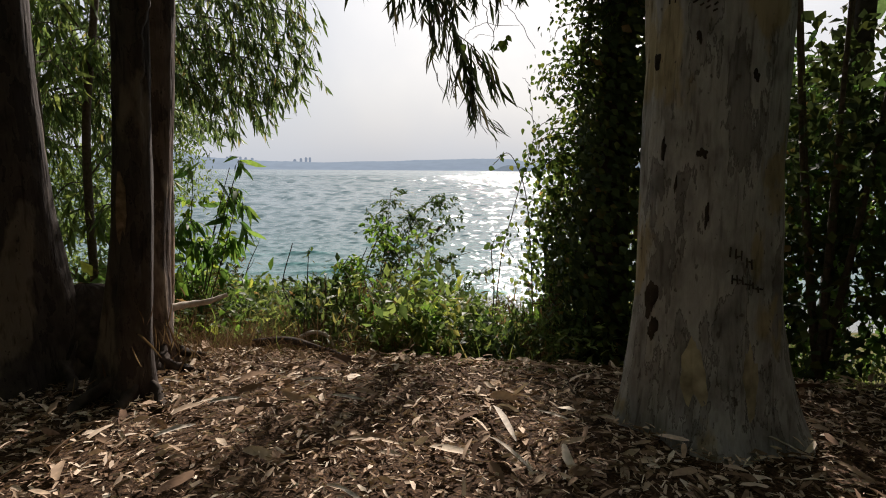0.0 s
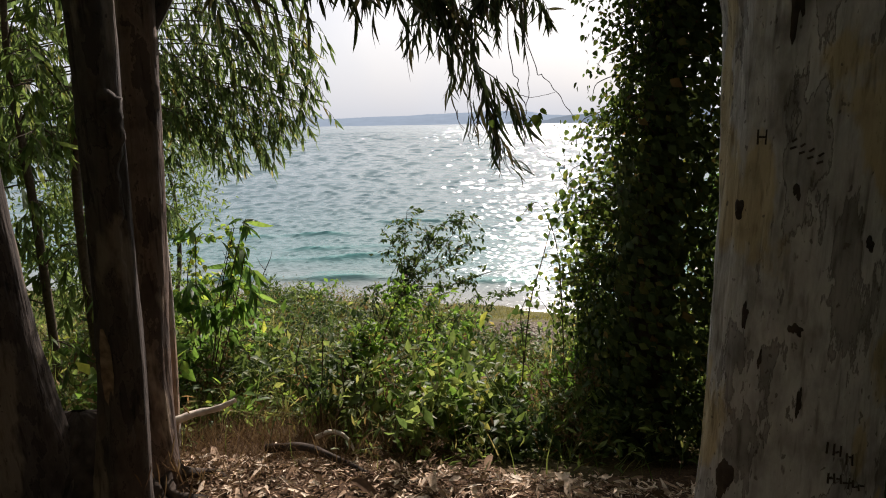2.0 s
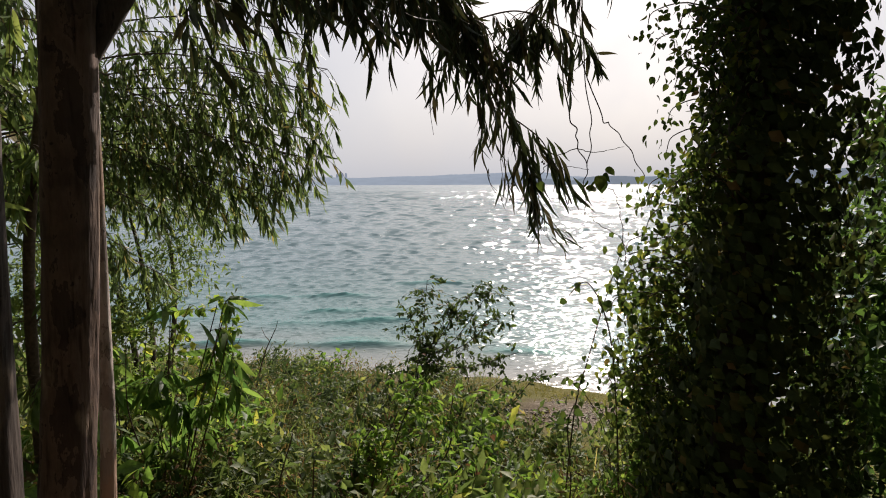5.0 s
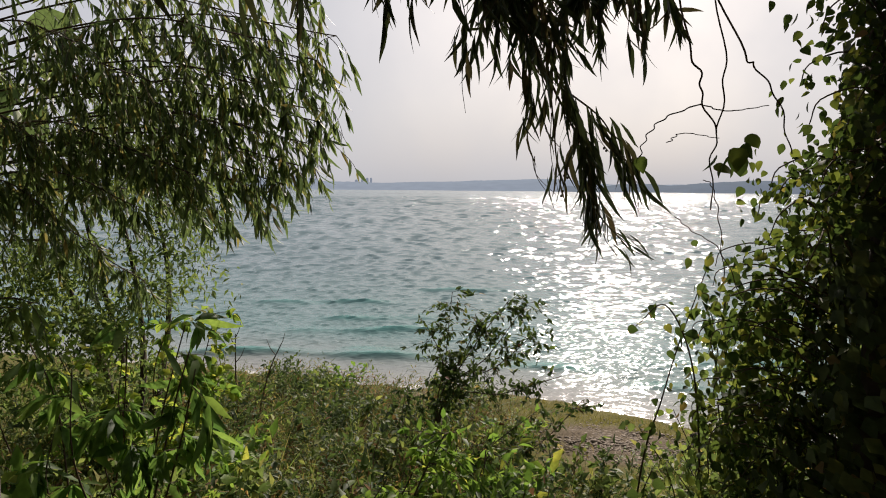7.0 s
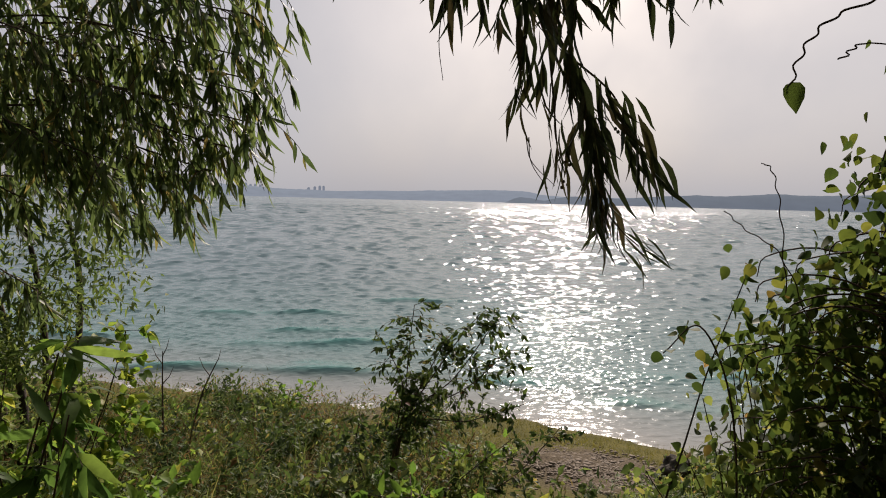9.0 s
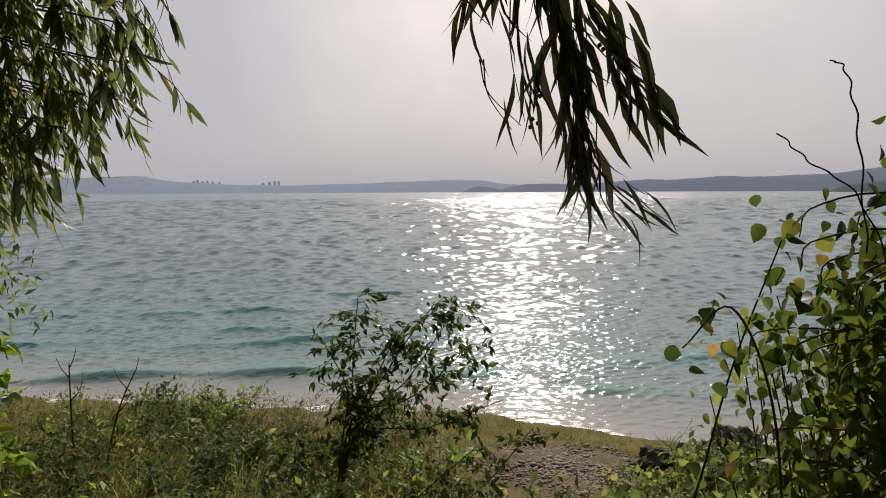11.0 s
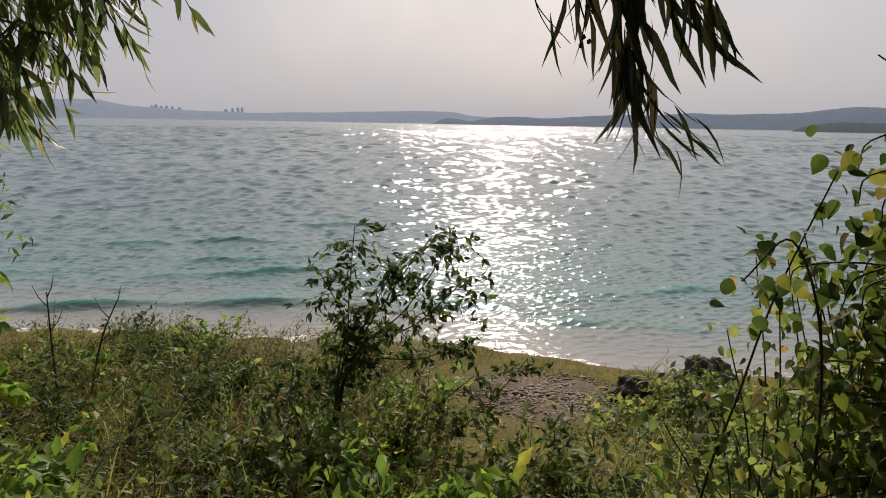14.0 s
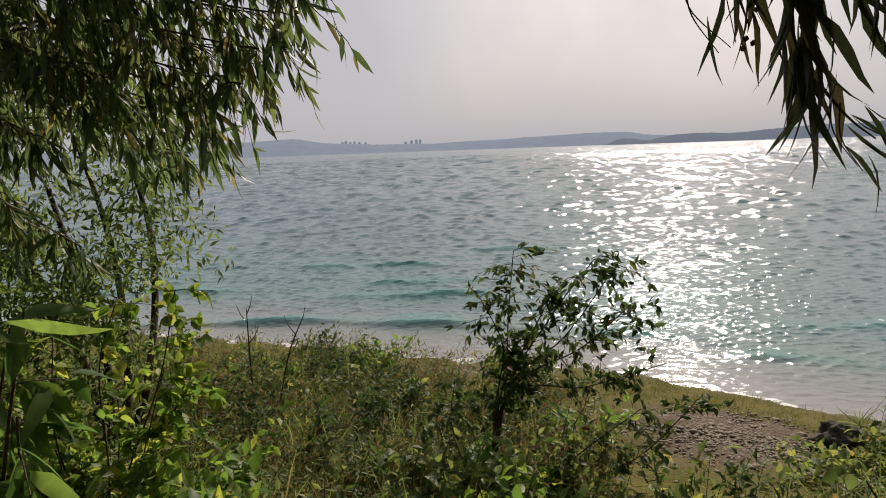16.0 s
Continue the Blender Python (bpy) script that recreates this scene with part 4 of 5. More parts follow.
out = np.stack([np.cos(aa), np.sin(aa), 0.4 + 0 * aa], -1)
put_leaves(lv, MINI, p, np.stack([-np.sin(aa), np.cos(aa), -0.9 + 0 * aa], -1) + g.normal(0, 0.5, (n, 3)), out + g.normal(0, 0.4, (n, 3)), g.uniform(0.035, 0.07, n), 1.25)
part("ivy", lv, IVY_LEAF, ivy)
lv, tw = Heap(), Heap()
EDGE_Z, EDGE_X = (-0.4, 0.2, 0.6, 0.84, 1.06, 1.24, 1.37, 1.5), (0.62, 0.66, 0.62, 0.66, 0.56, 0.68, 0.84, 1.0)
for k in range(200):
    high = k % 3 == 0
    if high:
        z1 = g.uniform(1.35, 3.0)
        e = np.array([0.64 + 0.04 * math.sin(4 * z1) + 0.3 * g.random() ** 1.2, 3.84 + g.uniform(-0.16, 0.16), z1])
        b = np.array([1.0 + g.uniform(-0.1, 0.15), 3.95 + g.uniform(-0.15, 0.15), z1 - 0.1])
    else:
        z1 = g.uniform(-0.3, 1.5)
        e = np.array([float(np.interp(z1, EDGE_Z, EDGE_X)) + 0.5 * g.random() ** 1.1, 4.45 + g.uniform(-0.25, 0.2), z1])
        b = np.array([1.05 + g.uniform(-0.1, 0.2), 4.25 + g.uniform(-0.2, 0.25), z1 - 0.1])
    c = spline([b, b * 0.4 + e * 0.6 + (0, 0, 0.07), e, e + (-0.03, 0, -0.07)], 14)
    tube(tw, c, (0.004, 0.0015), 5)
    m = 34 if high else 22
    q = g.integers(1, 14, m)
    put_leaves(lv, HEART if k % 2 else OVATE, c[q] + g.normal(0, 0.05, (m, 3)), g.normal(0, 0.7, (m, 3)) + (0, 0, -0.9), g.normal(0, 1, (m, 3)) + (0, -0.3, 0.5), g.uniform(0.022, 0.036, m) if high else g.uniform(0.026, 0.054, m), 1.0)
cloud(lv, (1.08, 4.5, 0.5), (0.34, 0.28, 0.75), 1100, 0.05, OVATE_LOW, 67, 0.7, 1.2, 40)
part("stem", tw, TWIG, ivy)
part("foliage", lv, VINE_LEAF, ivy, "loose sprays of lighter vine leaves")

# bare vines hanging from above
vine = thing("hanging_vines", "thin bare brown vines dangling in loops", "vine", (0.35, 3.6, 2.6))
g = np.random.default_rng(41)
for k, (pts, r) in enumerate(((((0.1, 3.6, 2.7), (0.17, 3.4, 2.1), (0.19, 3.3, 1.82), (0.22, 3.3, 1.75), (0.225, 3.3, 1.7), (0.26, 3.3, 1.63)), 0.0032),
                              (((0.3, 3.6, 2.7), (0.25, 3.4, 2.1), (0.262, 3.3, 1.82), (0.268, 3.3, 1.72), (0.26, 3.3, 1.63), (0.25, 3.3, 1.57), (0.258, 3.3, 1.47)), 0.0026),
                              (((0.222, 3.3, 1.69), (0.15, 3.3, 1.66), (0.115, 3.3, 1.62), (0.1, 3.3, 1.57)), 0.002),
                              (((0.222, 3.3, 1.69), (0.27, 3.31, 1.678), (0.31, 3.32, 1.68), (0.4, 3.4, 1.7)), 0.0018),
                              (((0.16, 3.3, 1.61), (0.19, 3.3, 1.63), (0.26, 3.3, 1.62)), 0.0014),
                              (((0.2, 3.6, 2.3), (0.29, 3.3, 1.82), (0.33, 3.31, 1.77), (0.4, 3.35, 1.7), (0.5, 3.5, 1.6)), 0.0028),
                              (((0.62, 4.2, 1.2), (0.59, 4.2, 1.42), (0.56, 4.2, 1.53), (0.53, 4.2, 1.55)), 0.0025),
                              (((0.7, 4.2, 1.1), (0.6, 4.2, 1.3), (0.5, 4.2, 1.37), (0.44, 4.2, 1.42)), 0.0025))):
    h = Heap()
    c = spline(pts, 40)
    c[:, 0] += 0.004 * np.sin(np.arange(40) * 0.9 + k)
    tube(h, c, (0.75 * r, 0.55 * r), 6)
    part("vine_stem", h, TWIG, vine)
p = np.array([(0.26, 3.3, 1.585), (0.27, 3.31, 1.57), (0.3, 3.3, 1.6), (0.285, 3.3, 1.575), (0.32, 3.31, 1.61), (0.33, 3.31, 1.63), (0.31, 3.31, 1.59), (0.1, 3.3, 1.58)])
single_leaves(vine, HEART, VINE_LEAF, p, g.normal(0, 0.4, (8, 3)) + (0, 0, -1), g.normal(0, 1, (8, 3)) + (0, -1, 0), g.uniform(0.035, 0.055, 8))

# slim climbing shoots with paired leaves, standing clear of the thicket
for k, (pts, n) in enumerate(((((0.4, 4.6, -0.4), (0.46, 4.6, 0.3), (0.53, 4.6, 0.6), (0.6, 4.6, 0.88), (0.68, 4.55, 1.2)), 26), (((0.7, 4.5, -0.4), (0.66, 4.45, 0.3), (0.6, 4.42, 0.8), (0.48, 4.4, 1.06), (0.36, 4.38, 0.98)), 20), (((0.32, 4.1, -0.35), (0.36, 4.1, 0.1), (0.34, 4.1, 0.4), (0.37, 4.1, 0.52)), 10))):
    t = thing("vine_shoot", "slim climbing shoot with paired heart-shaped leaves", "vine", pts[0], "climbing shoots")
    c = spline(pts, 30)
    h = Heap()
    tube(h, c, (0.005, 0.002), 6)
    part("stem", h, TWIG, t)
    q = g.integers(9, 30, n)
    single_leaves(t, HEART, VINE_LEAF, c[q] + g.normal(0, 0.02, (n, 3)), g.normal(0, 0.6, (n, 3)) + (0, 0, -0.7), g.normal(0, 0.8, (n, 3)) + (0, -0.6, 0.6), g.uniform(0.03, 0.05, n))

# vine-covered shrub low on the right
shrub = thing("vine_shrub", "low shrub overgrown with broad-leaved green vine", "shrub", (0.75, 4.1, -0.4))
lv, tw = Heap(), Heap()
g = np.random.default_rng(51)
for k in range(84):
    b = np.array([g.uniform(0.8, 1.8), g.uniform(4.2, 5.1), -0.5])
    e = np.array([b[0] + g.uniform(-0.3, 0.15), b[1] + g.uniform(-0.25, 0.2), g.uniform(0.05, 0.55 + 0.65 * min(1, max(0, b[0] - 0.35)))])
    c = spline([b, b * 0.5 + e * 0.5 + (0.05, 0, 0.1), e], 14)
    tube(tw, c, (0.005, 0.002), 5)
    m = 34
    q = g.integers(3, 14, m)
    put_leaves(lv, HEART, c[q] + g.normal(0, 0.05, (m, 3)), g.normal(0, 0.8, (m, 3)) + (0, 0, -0.7), g.normal(0, 0.8, (m, 3)) + (0, -0.2, 0.8), g.uniform(0.028, 0.055, m))
part("stem", tw, TWIG, shrub)
part("foliage", lv, WEED_LEAF, shrub)

# tree behind the great gum, on the right
rb = thing("bushy_tree", "bushy dark green tree behind the gum trunk", "tree", (3.0, 4.6, -0.6))
h = Heap()
trunk(h, [(3.0, 4.6, -0.8), (3.0, 4.6, 0.8), (3.1, 4.7, 2.4), (3.1, 4.8, 4.0)], [0.1, 0.09, 0.07, 0.03], 16, 40, 0.05, 0.0)
part("trunk", h, DARK_WOOD, rb)
lv = Heap()
cloud(lv, (2.75, 4.3, 0.55), (1.2, 0.9, 1.35), 8000, 0.075, MINI, 61, 0.6, 1.1, 60)
cloud(lv, (2.5, 5.0, 1.1), (0.7, 0.5, 1.2), 4500, 0.07, MINI, 68, 0.6, 1.1, 50)
part("foliage", lv, BUSH_LEAF, rb)


# dark climber-grown bush close behind the gum
bush = thing("ivy_bush", "dense dark ivy-grown bush close behind the gum", "shrub", (1.95, 3.1, 0.0))
lv, tw = Heap(), Heap()
for k in range(6):
    a = 1.05 * k
    tube(tw, spline([(1.95, 3.1, -0.15), (1.95 + 0.15 * math.cos(a), 3.1 + 0.12 * math.sin(a), 0.8), (1.95 + 0.3 * math.cos(a), 3.1 + 0.25 * math.sin(a), 2.1)], 12), (0.022, 0.008), 7)
cloud(lv, (1.95, 3.1, 0.75), (0.5, 0.4, 1.0), 2300, 0.062, MINI, 65, 0.7, 1.2, 60)
part("stem", tw, TWIG, bush)
part("foliage", lv, IVY_LEAF, bush)


# ---- saplings and shrubs on the bank ----
def sapling(base, tips, leaf, n_leaf, seed, label, template=OVATE_LOW, material=None, twig=0.2, name="sapling", wide=0.75, fork=None, hang=0.3):
    t = thing(name, label, "sapling", base)
    g = np.random.default_rng(seed)
    lv, tw = Heap(), Heap()
    b = np.array(base, float)
    for tip in tips:
        e = np.array(tip, float)
        f = b * 0.6 + e * 0.4 if fork is None or e[2] < fork[2] + 0.2 else np.array(fork, float)
        c = spline([b - (0, 0, 0.05), f + g.normal(0, 0.02, 3), f * 0.45 + e * 0.55 + g.normal(0, 0.04, 3), e], 30)
        tube(tw, c, (0.0065, 0.0025), 6)
        for k in range(n_leaf):
            i = g.integers(9, 30)
            d = unit(g.normal(0, 1, 3) * (1, 1, 0.5) + (0.25, 0, 0.2))
            s = c[i] + d * np.linspace(0, twig * g.uniform(0.5, 1.2), 6)[:, None] + np.array([0, 0, -0.25 * twig]) * (np.linspace(0, 1, 6) ** 2)[:, None]
            tube(tw, s, (0.002, 0.001), 4)
            m = 9
            q = g.integers(1, 6, m)
            put_leaves(lv, template, s[q] + g.normal(0, 0.008, (m, 3)), g.normal(0, 0.6, (m, 3)) + d * 0.6 + (0.1, 0, -hang), g.normal(0, 0.6, (m, 3)) + (0, 0, 0.8), leaf * g.uniform(0.6, 1.2, m), wide)
    part("stem", tw, TWIG, t)
    part("foliage", lv, material or SAPLING_LEAF, t)
    return t


sapling((-0.75, 6.6, -1.15), [(-0.53, 6.7, 0.7), (-0.08, 6.65, 0.66), (0.05, 6.7, 0.62), (0.12, 6.6, 0.42), (0.34, 6.7, 0.05), (-0.72, 6.6, 0.45), (0.16, 6.5, -0.15), (-0.3, 6.6, 0.5), (0.5, 6.6, -0.1), (-0.88, 6.6, -0.05)], 0.058, 28, 71, "slim sapling with small dark green leaves bent by wind", fork=(-0.6, 6.65, -0.2))
sapling((-0.84, 3.75, -0.3), [(-0.9, 3.75, 0.5), (-0.8, 3.72, 0.42)], 0.055, 7, 72, "small leafy sapling at the edge of the bank", twig=0.12)
sapling((-0.72, 3.6, -0.25), [(-0.68, 3.6, 0.33), (-0.62, 3.62, 0.2), (-0.55, 3.6, 0.25)], 0.07, 6, 73, "thin green herb with narrow leaves", LANCE_LOW, WEED_LEAF, 0.12, "tall_herb", 1.6)
sapling((-1.85, 4.35, -0.6), [(-1.45, 4.3, 0.95), (-1.36, 4.25, 1.0), (-1.36, 4.2, 0.8), (-1.7, 4.3, 0.9), (-1.95, 4.3, 0.75), (-1.8, 4.25, 0.4), (-2.1, 4.4, 0.5), (-2.2, 4.2, 0.3), (-1.75, 4.3, 0.6), (-2.3, 4.5, 0.8), (-2.4, 4.4, 0.5)], 0.15, 5, 74, "young shoot with long drooping green leaves", LANCE, SHOOT_LEAF, 0.13, "leafy_shoot", 1.6, None, 1.1)
sapling((-2.5, 5.55, -0.85), [(-1.95, 5.6, 0.72), (-2.2, 5.55, 0.7), (-2.05, 5.6, 0.35), (-2.5, 5.5, 0.55), (-1.95, 5.7, 0.3), (-2.9, 5.5, 0.4), (-2.1, 5.5, 0.0), (-3.1, 5.6, 0.6), (-2.3, 5.6, 0.2), (-2.6, 5.5, 0.1), (-2.9, 5.4, -0.1), (-2.4, 5.4, -0.3)], 0.062, 15, 75, "broad-leaved shrub with yellow-green sunlit leaves", OVATE, YELLOW_LEAF, 0.18, "broadleaf_shrub", 1.1)

for k, pts in enumerate((((-2.75, 7.7, -1.2), (-2.76, 7.68, -0.6), (-2.77, 7.7, -0.2), (-2.76, 7.69, 0.06)), ((-2.6, 7.65, -1.2), (-2.52, 7.68, -0.7), (-2.42, 7.7, -0.3), (-2.29, 7.69, -0.02)))):
    t = thing("bare_twig", "thin leafless dark twig standing in the weeds", "twig", pts[0], "bare twigs on the bank")
    h = Heap()
    c = spline(pts, 20)
    tube(h, c, (0.012, 0.004), 6)
    for j, s in ((12, 0.1), (16, -0.09), (18, 0.06)):
        tube(h, np.stack([c[j], c[j] + (s * 0.6, 0, 0.07), c[j] + (s, 0, 0.16)]), (0.005, 0.002), 5)
    part("stem", h, TWIG, t)

# ---- dead wood at the brow ----
def log(name, label, pts, radii, material, category="branch"):
    h = Heap()
    tube(h, spline(pts, 26), radii, 10, lambda q, i: 1 + 0.1 * math.sin(3 * q + i * 0.4) + 0.06 * math.sin(i * 1.3))
    tagged(part(name, h, material), label, category)


log("broken_branch", "pale broken branch sticking out by the trunk", [(-1.38, 3.1, 0.24), (-1.3, 3.16, 0.25), (-1.2, 3.2, 0.26), (-1.12, 3.22, 0.29)], (0.02, 0.016, 0.011), DEAD_WOOD)
log("fallen_branch", "dark fallen branch lying at the brow of the bank", [(-1.0, 3.25, 0.02), (-0.8, 3.2, 0.05), (-0.62, 3.12, 0.03), (-0.45, 3.0, 0.02)], (0.022, 0.018, 0.009), DARK_WOOD)
log("curved_stick", "pale curved stick lying in the grass", [(-0.78, 3.35, 0.02), (-0.7, 3.33, 0.06), (-0.62, 3.3, 0.05), (-0.56, 3.25, -0.02)], (0.012, 0.011, 0.006), DEAD_WOOD)

# ---- leaf and bark litter ----
g = np.random.default_rng(81)
lv = Heap()
for n, lo, hi, pw, tmpl, tilt, lift in ((62000, 0.014, 0.038, 1.4, SPECK, 0.8, 0.02), (29000, 0.02, 0.072, 2.8, MINI_CHIP, 0.6, 0.03), (3000, 0.05, 0.15, 2.0, CHIP, 0.45, 0.035)):
    x, y = g.uniform(-3.6, 2.8, n), 3.25 - 5.9 * g.random(n) ** 1.25
    keep = y < 3.0 - 0.15 * np.clip(x, -3, 3) + 0.25 * g.random(n)
    x, y = x[keep], y[keep]
    n = len(x)
    p = np.stack([x, y, land(x, y) + 0.012 + lift * g.random(n)], -1)
    a = g.uniform(0, 6.3, n)
    d = np.stack([np.cos(a), np.sin(a), g.normal(0, 0.25, n)], -1)
    put_leaves(lv, tmpl, p, d, g.normal(0, tilt, (n, 3)) + (0, 0, 1), lo + (hi - lo) * g.random(n) ** pw, g.uniform(0.5, 1.4, n))
litter = part("leaf_litter", lv, LITTER)
tagged(litter, "thick litter of dry brown leaves and bark flakes", "leaf litter", kind="stuff")
for k, (x, y, a, s, w) in enumerate(((0.235, 1.98, 1.72, 0.3, 0.42), (0.26, 1.78, 2.0, 0.26, 0.3), (1.15, 1.95, 2.0, 0.16, 0.4), (-0.88, 2.28, 0.5, 0.12, 0.7), (-0.95, 2.0, 0.8, 0.14, 0.6), (0.45, 2.15, 2.5, 0.13, 0.5), (-0.2, 1.6, 2.4, 0.15, 0.4), (-0.6, 2.5, 0.2, 0.16, 0.4), (-0.3, 2.3, 2.9, 0.14, 0.5))):
    h = Heap()
    put_leaves(h, CHIP, [(x, y, float(land(x, y)) + 0.06)], [(math.cos(a), math.sin(a), 0.12)], [(0.3, -0.4, 1)], s, w)
    tagged(part("bark_strip", h, DEAD_WOOD), "curled strip of shed pale bark on the litter", "bark", "shed bark strips")


# ---- weeds and grass on the bank ----
def field(n, x0, x1, y0, y1, seed, test=None):
    g = np.random.default_rng(seed)
    x, y = g.uniform(x0, x1, n), g.uniform(y0, y1, n)
    if test is not None:
        k = test(x, y, g)
        x, y = x[k], y[k]
    return g, x, y, land(x, y)


def on_bank(x, y, g):
    s = shore(x)
    t = (y - 3.05) / (s - 3.05)
    stones = np.hypot((x - 1.25) / 1.05, (y - 8.6) / 0.9) < 1
    bare = (x > 0.1) & (x < 2.3) & (y > 7.1)
    return (t > 0) & (t < 0.985) & ~stones & ~bare & (g.random(len(x)) < np.where(t > 0.8, 0.6, 1))


def dry_spot(x, y):
    return np.clip(1.3 - np.hypot((x + 1.05) / 0.75, (y - 3.5) / 0.55), 0, 1)


g, x, y, z = field(9000, -8.0, 4.5, 2.9, 11.6, 91, on_bank)
k = g.random(len(x)) > dry_spot(x, y)
x, y, z = x[k], y[k], z[k]
n = len(x)
lv = Heap()
tall = 0.07 + 0.17 * g.random(n) ** 2
put_leaves(lv, MINI_BLADE, np.stack([x, y, z - 0.02], -1), g.normal(0, 0.55, (n, 3)) + (0.25, 0, 0.9), g.normal(0, 1, (n, 3)), tall, g.uniform(0.7, 1.6, n))
tagged(part("grass", lv, GRASS_BLADE), "long uneven green and straw grass on the bank", "grass", kind="stuff")


g, x, y, z = field(26000, -1.2, 5.0, 7.5, 11.2, 191, lambda x, y, g: ((y - 3.05) / (shore(x) - 3.05) < 0.995) & ((y - 3.05) / (shore(x) - 3.05) > 0.72) & (g.random(len(x)) > 1.5 * patch(x, y, 1.25, 8.6, 1.1, 0.95)))
n = len(x)
lv = Heap()
put_leaves(lv, MINI_BLADE, np.stack([x, y, z - 0.01], -1), g.normal(0, 0.8, (n, 3)) + (0.2, 0, 0.7), g.normal(0, 1, (n, 3)), g.uniform(0.03, 0.09, n), 3.0)
tagged(part("turf", lv, TURF), "short olive-green turf above the waterline", "grass", kind="stuff")


def weed_patch(name, label, n, seed, test, material, lo, hi, leaf, template, wide, per):
    lv, tw = Heap(), Heap()
    g, x, y, z = field(n, -7.5, 4.2, 3.1, 11.4, seed, test)
    for i in range(len(x)):
        ht = g.uniform(lo, hi) * (0.55 + 0.4 * (1 + math.sin(2.3 * x[i] + 1.1 * y[i]) * math.sin(1.9 * y[i] - 0.8 * x[i])))
        b = np.array([x[i], y[i], z[i]])
        e = b + (g.normal(0.08, 0.09), g.normal(0, 0.08), ht)
        m = int(g.integers(per, 2 * per))
        q = g.uniform(0.15, 1, (m, 1))
        p = b + (e - b) * q + g.normal(0, 0.05, (m, 3))
        put_leaves(lv, template, p, g.normal(0, 0.8, (m, 3)) + (0.15, 0, 0.15), g.normal(0, 0.5, (m, 3)) + (0, 0, 1), leaf * g.uniform(0.6, 1.3, m), wide * g.uniform(0.6, 1.2))
        tube(tw, np.stack([b - (0, 0, 0.03), b * 0.5 + e * 0.5 + g.normal(0, 0.01, 3), b * 0.15 + e * 0.85]), (0.003, 0.001), 3)
    tagged(part(name, lv, material), label, "weeds", kind="stuff")
    tagged(part(name + "_stalks", tw, GREEN_TWIG), "thin brown and green weed stalks", "weeds", kind="stuff")


near_bank = lambda x, y, g: on_bank(x, y, g) & (g.random(len(x)) < np.clip(1.4 - (y - 3) / 6.5, 0.2, 1)) & (g.random(len(x)) > dry_spot(x, y))
weed_patch("weeds", "rank broad-leaved green weeds covering the bank", 1500, 92, near_bank, WEED_LEAF, 0.1, 0.34, 0.055, MINI, 0.8, 11)
left_bank = lambda x, y, g: on_bank(x, y, g) & (x < -0.3) & (np.abs(np.sin(1.7 * x + 0.9 * y) + np.sin(2.3 * y - x)) > 0.5)
weed_patch("wormwood", "tall feathery grey-green and rust-brown weeds", 900, 94, left_bank, RUSTY_LEAF, 0.15, 0.42, 0.065, MINI_LANCE, 1.6, 14)

LOOKS = (("bushy bright green broad-leaved weed in the grass", WEED_LEAF, MINI, 0.85, 0.08), ("bushy reddish-brown seeding weed among the grass", RUST_BUSH, MINI_LANCE, 1.4, 0.05), ("bushy dark green weed standing in the grass", SAPLING_LEAF, MINI, 0.8, 0.07), ("sunlit yellow-green weed clump on the bank", BRIGHT_LEAF, MINI, 0.9, 0.095), ("feathery olive weed clump on the bank", RUSTY_LEAF, MINI_LANCE, 1.5, 0.055))
g = np.random.default_rng(96)
for k in range(390):
    y = 3.5 + 6.9 * g.random() ** 0.95
    x = g.uniform(-0.95, 0.62) * (y - 1.2) * 0.75 - 0.3
    if np.hypot((x - 1.25) / 1.2, (y - 8.6) / 1.05) < 1 or y > 8.9 and x > -0.4 or y > 6.3 and 0.1 < x < 2.0 or dry_spot(x, y) > 0.5 or x < -6.5:
        continue
    z = float(land(x, y))
    kind_of = int(g.choice(5, p=(0.24, 0.16, 0.2, 0.15, 0.25) if y < 6.5 else (0.12, 0.28, 0.2, 0.06, 0.34)))
    text, material, template, broad, size = LOOKS[kind_of]
    wide, tallness = g.uniform(0.2, 0.42), g.uniform(0.18, 0.52) * (1 if y < 8 else 0.75)
    t = thing("weed_bush", text, "weed", (x, y, z), "bushy weeds on the bank")
    lv, tw = Heap(), Heap()
    for j in range(13 if y < 6.5 else 9):
        e = np.array([x + g.normal(0.06, wide * 0.6), y + g.normal(0, wide * 0.6), z + tallness * g.uniform(0.6, 1.35)])
        s = spline([(x, y, z - 0.03), (0.5 * x + 0.5 * e[0], 0.5 * y + 0.5 * e[1], z + 0.6 * (e[2] - z)), e], 6)
        tube(tw, s, (0.0035, 0.0012), 3)
        m = 24
        q = g.integers(2, 6, m)
        put_leaves(lv, template, s[q] + g.normal(0, 0.035, (m, 3)), g.normal(0, 0.7, (m, 3)) + (0.15, 0, 0.35), g.normal(0, 0.6, (m, 3)) + (0, 0, 1), size * g.uniform(0.6, 1.25, m), broad)
    part("stem", tw, GREEN_TWIG, t)
    part("foliage", lv, material, t)

